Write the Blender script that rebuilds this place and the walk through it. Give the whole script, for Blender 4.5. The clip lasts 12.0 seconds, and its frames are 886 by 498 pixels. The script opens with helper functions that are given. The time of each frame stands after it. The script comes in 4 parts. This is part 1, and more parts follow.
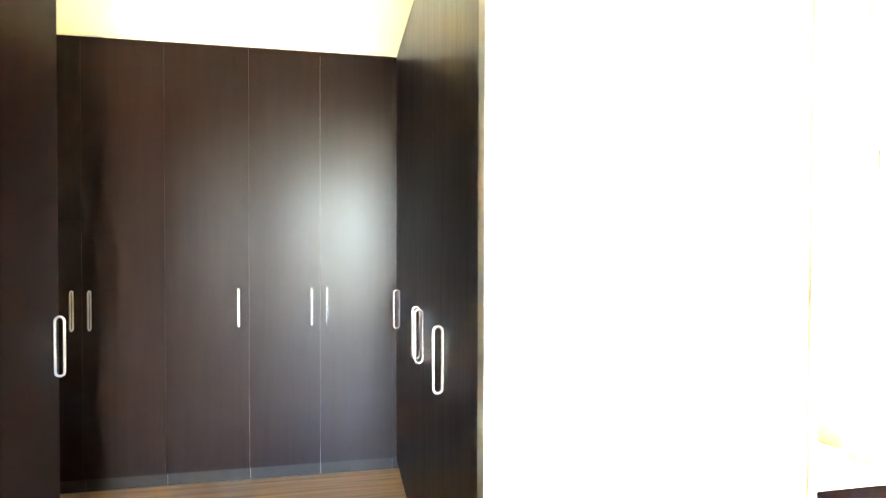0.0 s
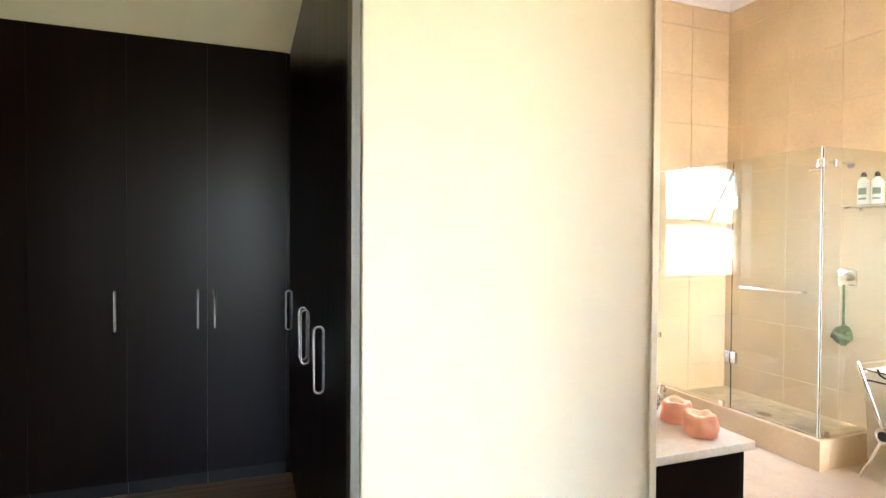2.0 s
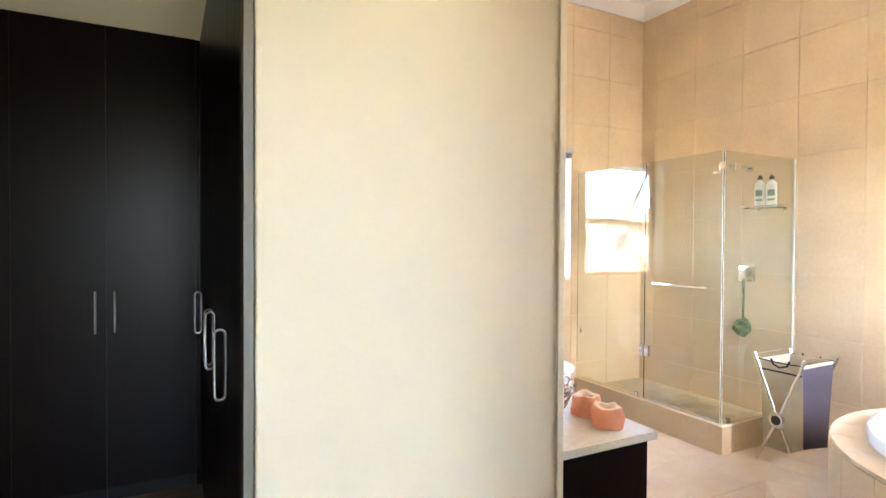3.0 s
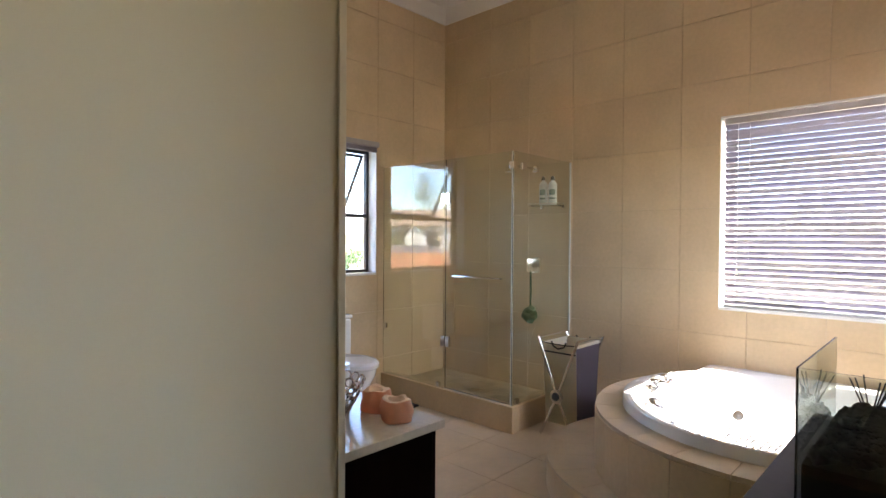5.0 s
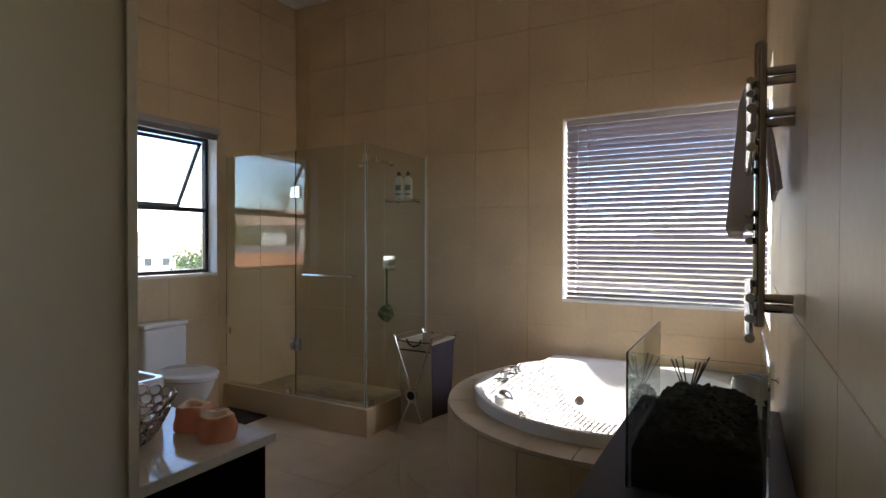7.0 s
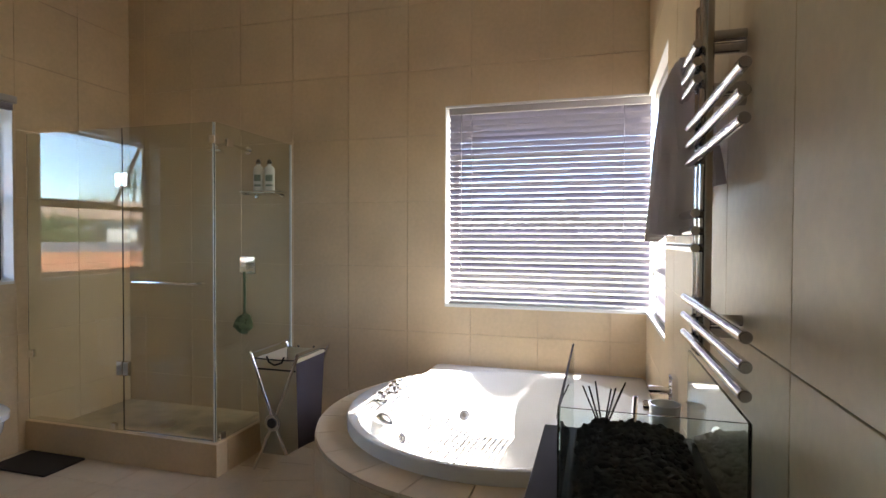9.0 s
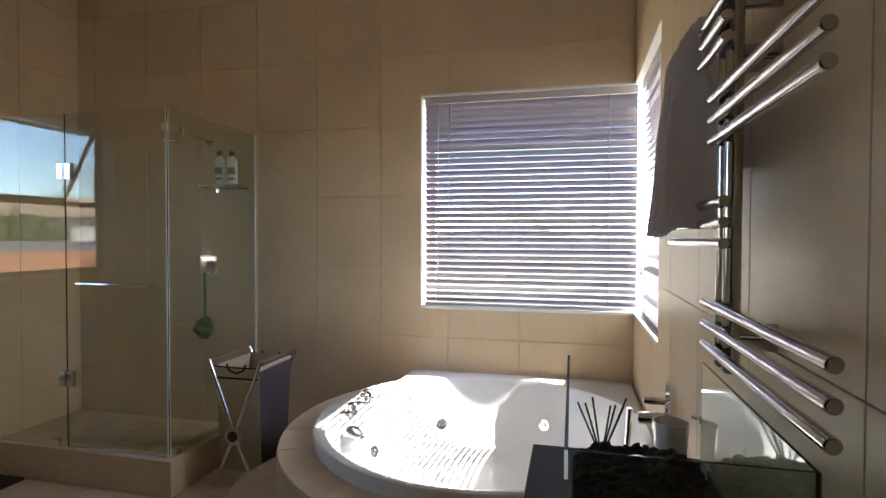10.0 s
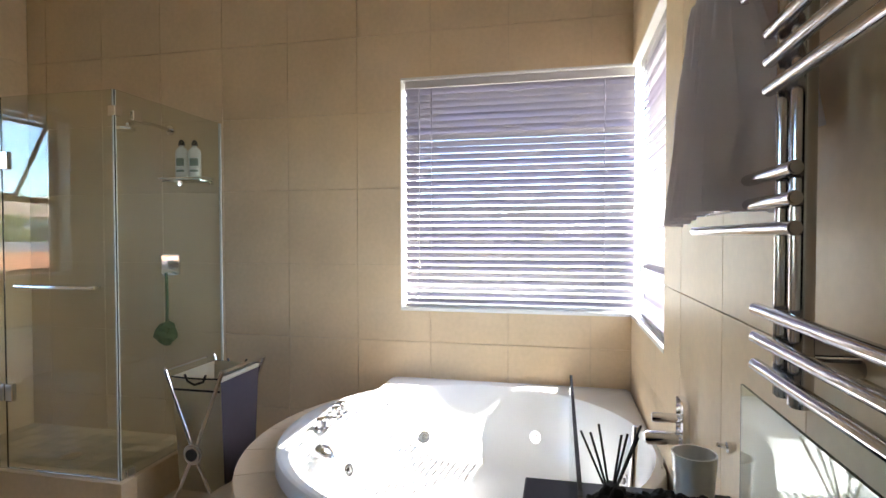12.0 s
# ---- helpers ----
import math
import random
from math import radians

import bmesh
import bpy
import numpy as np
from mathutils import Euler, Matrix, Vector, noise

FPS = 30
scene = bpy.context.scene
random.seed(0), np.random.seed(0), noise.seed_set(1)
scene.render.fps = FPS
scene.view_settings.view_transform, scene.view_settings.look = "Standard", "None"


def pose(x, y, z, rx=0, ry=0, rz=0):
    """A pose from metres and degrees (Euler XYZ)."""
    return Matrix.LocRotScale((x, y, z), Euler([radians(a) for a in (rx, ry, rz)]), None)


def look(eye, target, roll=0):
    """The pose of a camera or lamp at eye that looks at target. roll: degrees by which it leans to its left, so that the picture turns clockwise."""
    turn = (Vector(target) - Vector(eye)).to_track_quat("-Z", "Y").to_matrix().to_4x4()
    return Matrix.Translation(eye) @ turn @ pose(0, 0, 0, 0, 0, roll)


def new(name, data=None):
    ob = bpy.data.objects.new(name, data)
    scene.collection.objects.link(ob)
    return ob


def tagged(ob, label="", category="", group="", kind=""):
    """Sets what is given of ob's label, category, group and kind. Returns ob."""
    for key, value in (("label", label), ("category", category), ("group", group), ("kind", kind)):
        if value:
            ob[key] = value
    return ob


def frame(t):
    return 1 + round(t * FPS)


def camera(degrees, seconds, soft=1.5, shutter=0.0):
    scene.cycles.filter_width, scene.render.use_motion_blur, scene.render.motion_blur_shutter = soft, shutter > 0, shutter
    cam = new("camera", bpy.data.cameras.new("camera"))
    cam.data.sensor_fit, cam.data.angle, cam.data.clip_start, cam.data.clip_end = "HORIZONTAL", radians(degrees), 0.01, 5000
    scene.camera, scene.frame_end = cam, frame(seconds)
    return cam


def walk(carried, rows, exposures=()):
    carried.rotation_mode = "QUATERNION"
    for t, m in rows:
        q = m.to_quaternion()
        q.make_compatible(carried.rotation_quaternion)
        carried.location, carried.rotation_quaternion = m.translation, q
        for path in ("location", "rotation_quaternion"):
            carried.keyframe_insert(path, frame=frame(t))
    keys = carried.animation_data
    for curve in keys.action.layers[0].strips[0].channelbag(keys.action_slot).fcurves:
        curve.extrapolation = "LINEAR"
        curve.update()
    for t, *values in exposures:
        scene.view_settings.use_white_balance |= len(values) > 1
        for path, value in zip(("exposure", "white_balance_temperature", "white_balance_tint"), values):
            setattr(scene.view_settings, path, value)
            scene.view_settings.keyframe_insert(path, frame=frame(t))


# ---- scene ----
cam = camera(79.0, 12.0)
# seconds, x, y, z, yaw, pitch, roll
ROWS = [
    (0.0, 0.363, -0.071, 1.480, -10.75, -0.85, -0.14),
    (0.5, 0.371, -0.070, 1.475, -12.54, -0.74, -0.35),
    (1.0, 0.386, -0.092, 1.479, -14.71, -0.75, -0.44),
    (1.5, 0.417, -0.111, 1.483, -17.19, -0.87, -0.39),
    (2.0, 0.456, -0.139, 1.485, -20.08, -0.88, -0.35),
    (2.5, 0.496, -0.142, 1.484, -23.31, -0.93, -0.37),
    (3.0, 0.539, -0.133, 1.479, -27.14, -0.91, -0.32),
    (5.0, 0.703, -0.089, 1.439, -46.47, -0.88, -0.37),
    (5.5, 0.745, -0.090, 1.418, -51.03, -0.70, -0.26),
    (6.0, 0.789, -0.088, 1.401, -55.56, -0.50, -0.33),
    (6.5, 0.833, -0.088, 1.402, -58.02, -0.58, -0.27),
    (8.5, 1.112, 0.102, 1.425, -71.60, -1.16, -0.18),
    (9.0, 1.277, 0.115, 1.429, -74.00, -1.13, -0.24),
    (9.5, 1.396, 0.100, 1.422, -74.96, -1.09, -0.08),
    (10.0, 1.489, 0.169, 1.420, -76.48, -1.27, -0.18),
    (10.5, 1.551, 0.196, 1.423, -76.97, -1.31, -0.16),
    (11.0, 1.626, 0.230, 1.404, -77.75, -1.19, -0.16),
    (11.5, 1.718, 0.217, 1.403, -77.94, -1.31, -0.12),
    (12.0, 1.760, 0.195, 1.402, -77.71, -1.38, 0.09),
]
EXPOSURES = [(0.0, 9.9, 7100, 13), (0.5, 9.9, 7100, 13), (1.0, 9.6, 7100, 13), (1.3, 8.3, 7000, 13), (1.5, 6.9, 6900, 13), (2.0, 6.55, 6800, 13), (2.5, 6.25, 6750, 14),
             (3.0, 6.12, 6750, 14), (5.0, 4.28, 7100, 15), (5.5, 3.67, 7200, 15), (6.0, 3.17, 7200, 14), (6.5, 2.87, 7100, 14), (8.5, 3.72, 6800, 12), (9.5, 3.57, 6800, 12), (10.5, 3.08, 6600, 10),
             (11.0, 3.0, 6500, 9), (11.5, 3.53, 6450, 9), (12.0, 4.03, 6450, 9)]
walk(cam, [(t, pose(x, y, z, 90 + pitch, roll, yaw)) for t, x, y, z, yaw, pitch, roll in ROWS], EXPOSURES)

# ---- world and lights ----
SUN = Vector((0.17, -1.0, 1.05)).normalized()
world = bpy.data.worlds.new("sky")
scene.world = world
world.use_nodes = True
wn = world.node_tree.nodes
sky = wn.new("ShaderNodeTexSky")
sky.sky_type, sky.sun_disc = "NISHITA", False
sky.dust_density, sky.ozone_density, sky.altitude = 0.0, 3.5, 1700
sky.sun_elevation = math.asin(SUN.z)
sky.sun_rotation = math.atan2(SUN.x, SUN.y)
wn["Background"].inputs["Strength"].default_value = 0.12
world.node_tree.links.new(sky.outputs["Color"], wn["Background"].inputs["Color"])

sun_data = bpy.data.lights.new("sun", "SUN")
sun_data.energy, sun_data.angle, sun_data.color = 2.7, radians(0.5), (1.0, 0.96, 0.90)
new("sun", sun_data).matrix_world = look(SUN * 30, (0, 0, 0))


def window_light(name, eye, target, w, h, watts, color=(1.0, 0.93, 0.85)):
    """The sky's light in a window's opening."""
    data = bpy.data.lights.new(name, "AREA")
    data.shape, data.size, data.size_y, data.energy, data.color = "RECTANGLE", w, h, watts, color
    new(name, data).matrix_world = look(eye, target)


window_light("bedroom_window_light", (0.58, -3.48, 1.45), (0.58, 0, 1.45), 1.0, 1.9, 0.11, (1.0, 0.88, 0.76))
window_light("bath_window_light", (5.2, 0.42, 1.64), (4.0, 0.42, 1.6), 1.5, 1.5, 2.6)
window_light("side_window_light", (4.36, -0.72, 1.98), (4.2, 0.62, 0.5), 0.9, 1.1, 2.7)

# ---- materials ----


def mat(name, color, rough=0.5, metal=0.0, var=0.08, scale=6.0, bump=0.0, bump_scale=60.0, coat=0.0, spread=0.0, stretch=(1, 1, 1), spec=0.5):
    """A surface with blotches at one scale, fine grain at another, and a random shift from piece to piece."""
    m = bpy.data.materials.new(name)
    m.use_nodes = True
    nt = m.node_tree
    p = nt.nodes["Principled BSDF"]
    p.inputs["Metallic"].default_value = metal
    p.inputs["Coat Weight"].default_value = coat
    p.inputs["Specular IOR Level"].default_value = spec
    tc = nt.nodes.new("ShaderNodeTexCoord")
    mp = nt.nodes.new("ShaderNodeMapping")
    mp.inputs["Scale"].default_value = stretch
    geo = nt.nodes.new("ShaderNodeNewGeometry")
    nt.links.new(geo.outputs["Position"], mp.inputs["Vector"])
    n1 = nt.nodes.new("ShaderNodeTexNoise")
    n1.inputs["Scale"].default_value, n1.inputs["Detail"].default_value = scale, 6
    n2 = nt.nodes.new("ShaderNodeTexNoise")
    n2.inputs["Scale"].default_value, n2.inputs["Detail"].default_value = bump_scale, 4
    for n in (n1, n2):
        nt.links.new(mp.outputs["Vector"], n.inputs["Vector"])
    add = nt.nodes.new("ShaderNodeMath")
    add.operation = "MULTIPLY_ADD"
    add.inputs[1].default_value = 0.35
    nt.links.new(n2.outputs["Fac"], add.inputs[0])
    nt.links.new(n1.outputs["Fac"], add.inputs[2])
    info = nt.nodes.new("ShaderNodeObjectInfo")
    add2 = nt.nodes.new("ShaderNodeMath")
    add2.operation = "MULTIPLY_ADD"
    add2.inputs[1].default_value = spread
    nt.links.new(info.outputs["Random"], add2.inputs[0])
    nt.links.new(add.outputs[0], add2.inputs[2])
    ramp = nt.nodes.new("ShaderNodeMapRange")
    mid = 0.675 + spread / 2
    ramp.inputs["From Min"].default_value, ramp.inputs["From Max"].default_value = mid - 0.3, mid + 0.3
    ramp.inputs["To Min"].default_value, ramp.inputs["To Max"].default_value = 1 - var, 1 + var
    nt.links.new(add2.outputs[0], ramp.inputs["Value"])
    mul = nt.nodes.new("ShaderNodeVectorMath")
    mul.operation = "MULTIPLY"
    mul.inputs[0].default_value = color
    nt.links.new(ramp.outputs["Result"], mul.inputs[1])
    nt.links.new(mul.outputs["Vector"], p.inputs["Base Color"])
    rr = nt.nodes.new("ShaderNodeMapRange")
    rr.inputs["To Min"].default_value, rr.inputs["To Max"].default_value = max(0.02, rough * 0.8), min(1, rough * 1.2)
    nt.links.new(n1.outputs["Fac"], rr.inputs["Value"])
    nt.links.new(rr.outputs["Result"], p.inputs["Roughness"])
    if bump:
        b = nt.nodes.new("ShaderNodeBump")
        b.inputs["Strength"].default_value, b.inputs["Distance"].default_value = bump, 0.01
        nt.links.new(n2.outputs["Fac"], b.inputs["Height"])
        nt.links.new(b.outputs["Normal"], p.inputs["Normal"])
    return m


def glass_mat(name, color, rough=0.0):
    m = bpy.data.materials.new(name)
    m.use_nodes = True
    nt = m.node_tree
    nt.nodes.remove(nt.nodes["Principled BSDF"])
    g = nt.nodes.new("ShaderNodeBsdfGlass")
    g.inputs["Color"].default_value, g.inputs["Roughness"].default_value, g.inputs["IOR"].default_value = (*color, 1), rough, 1.5
    nt.links.new(g.outputs["BSDF"], nt.nodes["Material Output"].inputs["Surface"])
    return m


M_PLASTER = mat("cream_plaster", (0.78, 0.70, 0.52), 0.7, var=0.04, scale=2.0, bump=0.08, bump_scale=180)
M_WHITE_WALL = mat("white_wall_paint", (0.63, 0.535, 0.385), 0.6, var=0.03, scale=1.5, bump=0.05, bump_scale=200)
M_CEILING = mat("white_ceiling_paint", (0.82, 0.81, 0.78), 0.8, var=0.02, scale=3)
M_TILE = mat("beige_wall_tile", (0.67, 0.515, 0.33), 0.36, var=0.15, scale=1.8, bump=0.03, bump_scale=40, spread=0.12, spec=0.32)
M_FLOOR_TILE = mat("pale_floor_tile", (0.66, 0.53, 0.38), 0.34, var=0.12, scale=4, bump=0.03, bump_scale=30, spread=0.12)
M_GROUT = mat("tile_grout", (0.59, 0.455, 0.29), 0.9, var=0.1, scale=20)
M_FLOOR_GROUT = mat("floor_grout", (0.58, 0.47, 0.34), 0.9, var=0.1, scale=20)
M_SHOWER_TILE = mat("shower_floor_tile", (0.55, 0.44, 0.28), 0.4, var=0.2, scale=9, spread=0.5)
M_WENGE = mat("dark_wenge_veneer", (0.0078, 0.0034, 0.0023), 0.33, var=0.30, scale=4, bump=0.015, bump_scale=30, stretch=(9, 9, 0.5), spec=0.065)
M_PLINTH = mat("dark_plinth", (0.012, 0.008, 0.006), 0.5, var=0.2, scale=6, spec=0.15)
M_LAMINATE = mat("striped_laminate_floor", (0.20, 0.105, 0.045), 0.35, var=0.75, scale=1.2, bump=0.03, bump_scale=7, stretch=(0.8, 30, 1))
M_CHROME = mat("chrome", (0.82, 0.82, 0.84), 0.08, 1.0, var=0.02, scale=8)
M_RAIL = mat("dark_chrome", (0.50, 0.48, 0.50), 0.12, 1.0, var=0.04, scale=14)
M_SATIN = mat("satin_chrome", (0.66, 0.66, 0.68), 0.2, 1.0, var=0.02, scale=8)
M_STEEL = mat("brushed_steel", (0.62, 0.61, 0.60), 0.25, 1.0, var=0.06, scale=20)
M_HANDLE = mat("matt_steel_handle", (0.34, 0.32, 0.31), 0.42, 1.0, var=0.05, scale=20)
M_SEAL = mat("pale_glass_seal", (0.62, 0.64, 0.60), 0.35, var=0.05, scale=20)
M_BRONZE = mat("dark_aluminium_frame", (0.035, 0.030, 0.028), 0.4, 0.2, var=0.1, scale=12)
M_CERAMIC = mat("white_ceramic", (0.83, 0.83, 0.82), 0.08, var=0.01, scale=4, coat=0.4)
M_ACRYLIC = mat("white_acrylic", (0.84, 0.85, 0.86), 0.12, var=0.01, scale=4, coat=0.3)
M_COUNTER = mat("cream_stone_worktop", (0.74, 0.67, 0.56), 0.10, var=0.06, scale=60, spread=0.0)
M_BLIND = mat("grey_aluminium_slat", (0.255, 0.228, 0.265), 0.42, var=0.04, scale=30, spread=0.1)
M_BLIND_RAIL = mat("grey_blind_rail", (0.45, 0.42, 0.42), 0.45, var=0.05, scale=20)
M_WINDOW_WHITE = mat("white_window_reveal", (0.80, 0.78, 0.74), 0.5, var=0.03, scale=9)
M_BLACK = mat("black_painted_wood", (0.019, 0.020, 0.026), 0.45, var=0.2, scale=12, bump=0.03, bump_scale=80, spec=0.35)
M_PEBBLE = mat("black_pebble", (0.013, 0.0128, 0.0125), 0.7, var=0.3, scale=40, spec=0.2)
def cloth_mat(name, color, share, scale=14, bump=0.25, bump_scale=420, rough=0.95):
    """A stuff that lets a share of the light behind it through."""
    m = mat(name, color, rough, var=0.08, scale=scale, bump=bump, bump_scale=bump_scale)
    nt = m.node_tree
    tr, mix = nt.nodes.new("ShaderNodeBsdfTranslucent"), nt.nodes.new("ShaderNodeMixShader")
    tr.inputs["Color"].default_value = (*color, 1)
    mix.inputs["Fac"].default_value = share
    nt.links.new(nt.nodes["Principled BSDF"].outputs["BSDF"], mix.inputs[1])
    nt.links.new(tr.outputs["BSDF"], mix.inputs[2])
    nt.links.new(mix.outputs["Shader"], nt.nodes["Material Output"].inputs["Surface"])
    return m


M_TOWEL = cloth_mat("grey_towel_cloth", (0.88, 0.84, 0.85), 0.62)
M_CANDLE = cloth_mat("orange_salt_candle", (0.92, 0.50, 0.33), 0.45, 40, 0.2, 120, 0.5)
M_WAX = mat("pale_candle_top", (0.86, 0.66, 0.5), 0.6, var=0.1, scale=40)
M_HAMPER = cloth_mat("cream_canvas", (0.84, 0.78, 0.64), 0.45, 9, 0.3, 350)
M_HAMPER_DARK = mat("plum_canvas", (0.13, 0.105, 0.12), 0.9, var=0.1, scale=9, bump=0.4, bump_scale=350)
M_RUBBER = mat("black_rubber", (0.02, 0.02, 0.02), 0.6, var=0.1, scale=20)
M_MAT = mat("dark_bath_mat", (0.035, 0.026, 0.022), 0.95, var=0.3, scale=50, bump=0.6, bump_scale=300)
M_GREEN = mat("green_sponge", (0.06, 0.12, 0.05), 0.9, var=0.3, scale=60, bump=0.5, bump_scale=200)
M_BOTTLE = mat("white_plastic_bottle", (0.75, 0.77, 0.72), 0.3, var=0.02, scale=20)
M_LABEL = mat("green_grey_label", (0.16, 0.24, 0.20), 0.5, var=0.1, scale=40)
M_SHELL = mat("pale_shell", (0.7, 0.64, 0.55), 0.6, var=0.2, scale=50)
M_GLASS = glass_mat("clear_glass", (0.925, 0.945, 0.925))
M_PANE = glass_mat("window_glass", (0.98, 0.99, 0.99))
M_TANK = glass_mat("tank_glass", (0.95, 0.985, 0.975))
M_DARK_GLASS = glass_mat("smoked_glass", (0.12, 0.11, 0.11))
M_ROOF_ORANGE = mat("terracotta_roof", (0.50, 0.20, 0.10), 0.85, var=0.2, scale=2, bump=0.3, bump_scale=8)
M_ROOF_PALE = mat("faded_clay_roof", (0.42, 0.29, 0.21), 0.85, var=0.2, scale=2, bump=0.3, bump_scale=8)
M_ROOF_GREY = mat("grey_roof", (0.16, 0.16, 0.17), 0.8, var=0.2, scale=1, bump=0.2, bump_scale=6)
M_FACADE = mat("pale_facade", (0.74, 0.71, 0.66), 0.85, var=0.08, scale=0.6)
M_DARK_WINDOW = mat("dark_far_window", (0.05, 0.06, 0.07), 0.2, var=0.1, scale=1)
M_GROUND = mat("dry_ground", (0.20, 0.19, 0.11), 0.95, var=0.4, scale=0.06, bump=0.1, bump_scale=1.5)
M_LEAF = mat("tree_leaves", (0.055, 0.10, 0.03), 0.8, var=0.4, scale=0.9)
M_BARK = mat("tree_bark", (0.12, 0.09, 0.06), 0.9, var=0.3, scale=5, bump=0.3, bump_scale=12)

# ---- mesh helpers ----


def mesh_of(name, bm, material, smooth=False):
    me = bpy.data.meshes.new(name)
    bmesh.ops.recalc_face_normals(bm, faces=bm.faces)
    bm.to_mesh(me)
    bm.free()
    me.materials.append(material)
    if smooth:
        for p in me.polygons:
            p.use_smooth = True
        me.set_sharp_from_angle(angle=radians(38))
    return me


def part(name, bm, material, parent, label="", smooth=False):
    ob = new(name, mesh_of(name, bm, material, smooth))
    ob.parent = parent
    if label:
        ob["label"] = label
    return ob


def thing(name, label, category, group=""):
    return tagged(new(name), label, category, group)


def setting(name, bm, material, label, category, smooth=False):
    return tagged(new(name, mesh_of(name, bm, material, smooth)), label, category, kind="structure")


def box(x0, x1, y0, y1, z0, z1, bevel=0.0, bm=None, seg=2):
    b = bmesh.new()
    bmesh.ops.create_cube(b, size=1, matrix=Matrix.Translation(((x0 + x1) / 2, (y0 + y1) / 2, (z0 + z1) / 2)) @ Matrix.Diagonal((x1 - x0, y1 - y0, z1 - z0, 1)))
    if bevel:
        bmesh.ops.bevel(b, geom=list(b.edges), offset=bevel, segments=seg, affect="EDGES", profile=0.5)
    return merge(bm, b)


def merge(bm, b):
    """Adds b to bm, if there is one."""
    if bm is None:
        return b
    tmp = bpy.data.meshes.new("tmp")
    b.to_mesh(tmp)
    b.free()
    bm.from_mesh(tmp)
    bpy.data.meshes.remove(tmp)
    return bm


def rod(p0, p1, r, seg=16, bm=None, r2=None, bevel=0.0):
    p0, p1 = Vector(p0), Vector(p1)
    b = bmesh.new()
    d = p1 - p0
    m = Matrix.Translation((p0 + p1) / 2) @ d.to_track_quat("Z", "Y").to_matrix().to_4x4()
    bmesh.ops.create_cone(b, cap_ends=True, segments=seg, radius1=r, radius2=r if r2 is None else r2, depth=d.length, matrix=m)
    if bevel:
        bmesh.ops.bevel(b, geom=[e for e in b.edges if len(e.link_faces) == 2 and max(len(f.verts) for f in e.link_faces) > 4], offset=bevel, segments=2, affect="EDGES")
    return merge(bm, b)


def tube(points, r, seg=10, closed=False, bm=None):
    """A round bar along a line of points."""
    b = bmesh.new()
    pts = [Vector(p) for p in points]
    n = len(pts)
    rings = []
    up = None
    for i, p in enumerate(pts):
        a = pts[i - 1] if i or closed else p
        c = pts[(i + 1) % n] if i < n - 1 or closed else p
        d = (c - a).normalized()
        if up is None:
            up = d.orthogonal().normalized()
        up = (up - d * up.dot(d)).normalized()
        side = d.cross(up)
        rings.append([b.verts.new(p + (up * math.cos(2 * math.pi * k / seg) + side * math.sin(2 * math.pi * k / seg)) * r) for k in range(seg)])
    for i in range(n if closed else n - 1):
        u, w = rings[i], rings[(i + 1) % n]
        for k in range(seg):
            b.faces.new((u[k], u[(k + 1) % seg], w[(k + 1) % seg], w[k]))
    if not closed:
        b.faces.new(rings[0]), b.faces.new(rings[-1])
    return merge(bm, b)


def lathe(profile, center, seg=40, bm=None, cap=True):
    """A body turned round the upright through center; profile: (radius, height) pairs."""
    b = bmesh.new()
    rings = []
    for r, z in profile:
        rings.append([b.verts.new((center[0] + r * math.cos(2 * math.pi * k / seg), center[1] + r * math.sin(2 * math.pi * k / seg), center[2] + z)) for k in range(seg)])
    for u, w in zip(rings, rings[1:]):
        for k in range(seg):
            b.faces.new((u[k], u[(k + 1) % seg], w[(k + 1) % seg], w[k]))
    if cap:
        b.faces.new(rings[0]), b.faces.new(rings[-1])
    return merge(bm, b)


def prism(outline, z0, z1, bm=None):
    b = bmesh.new()
    lo = [b.verts.new((x, y, z0)) for x, y in outline]
    hi = [b.verts.new((x, y, z1)) for x, y in outline]
    n = len(outline)
    b.faces.new(lo), b.faces.new(hi)
    for i in range(n):
        b.faces.new((lo[i], lo[(i + 1) % n], hi[(i + 1) % n], hi[i]))
    return merge(bm, b)


# ---- plan ----
XE = 4.80      # east wall, with the blind
YN = 3.788     # north wall, with the window over the toilet
YS = -0.182    # south wall, with the towel rail
XP = 1.579     # bathroom side of the partition
YP = 1.15      # end face of the partition
XW = 0.712     # front of the side wardrobes
YB = 3.370     # front of the back wardrobes
TOP = 3.79     # ceiling
TILE = 0.45
BZ0, BZ1, BY1, BX0 = 0.966, 2.322, 1.113, 3.87   # corner window
WX0, WX1, WZ0, WZ1 = 2.83, 3.885, 1.121, 2.329   # north window

# ---- walls, floors, ceilings ----


def wall_pieces(u0, u1, z0, z1, hole):
    """The rectangles of a wall round one opening (u, z)."""
    if hole is None:
        return [(u0, u1, z0, z1)]
    a, b, c, d = hole
    out = [(u0, a, z0, z1), (b, u1, z0, z1), (a, b, z0, c), (a, b, d, z1)]
    return [(p, q, r, s) for p, q, r, s in out if q - p > 0.004 and s - r > 0.004]


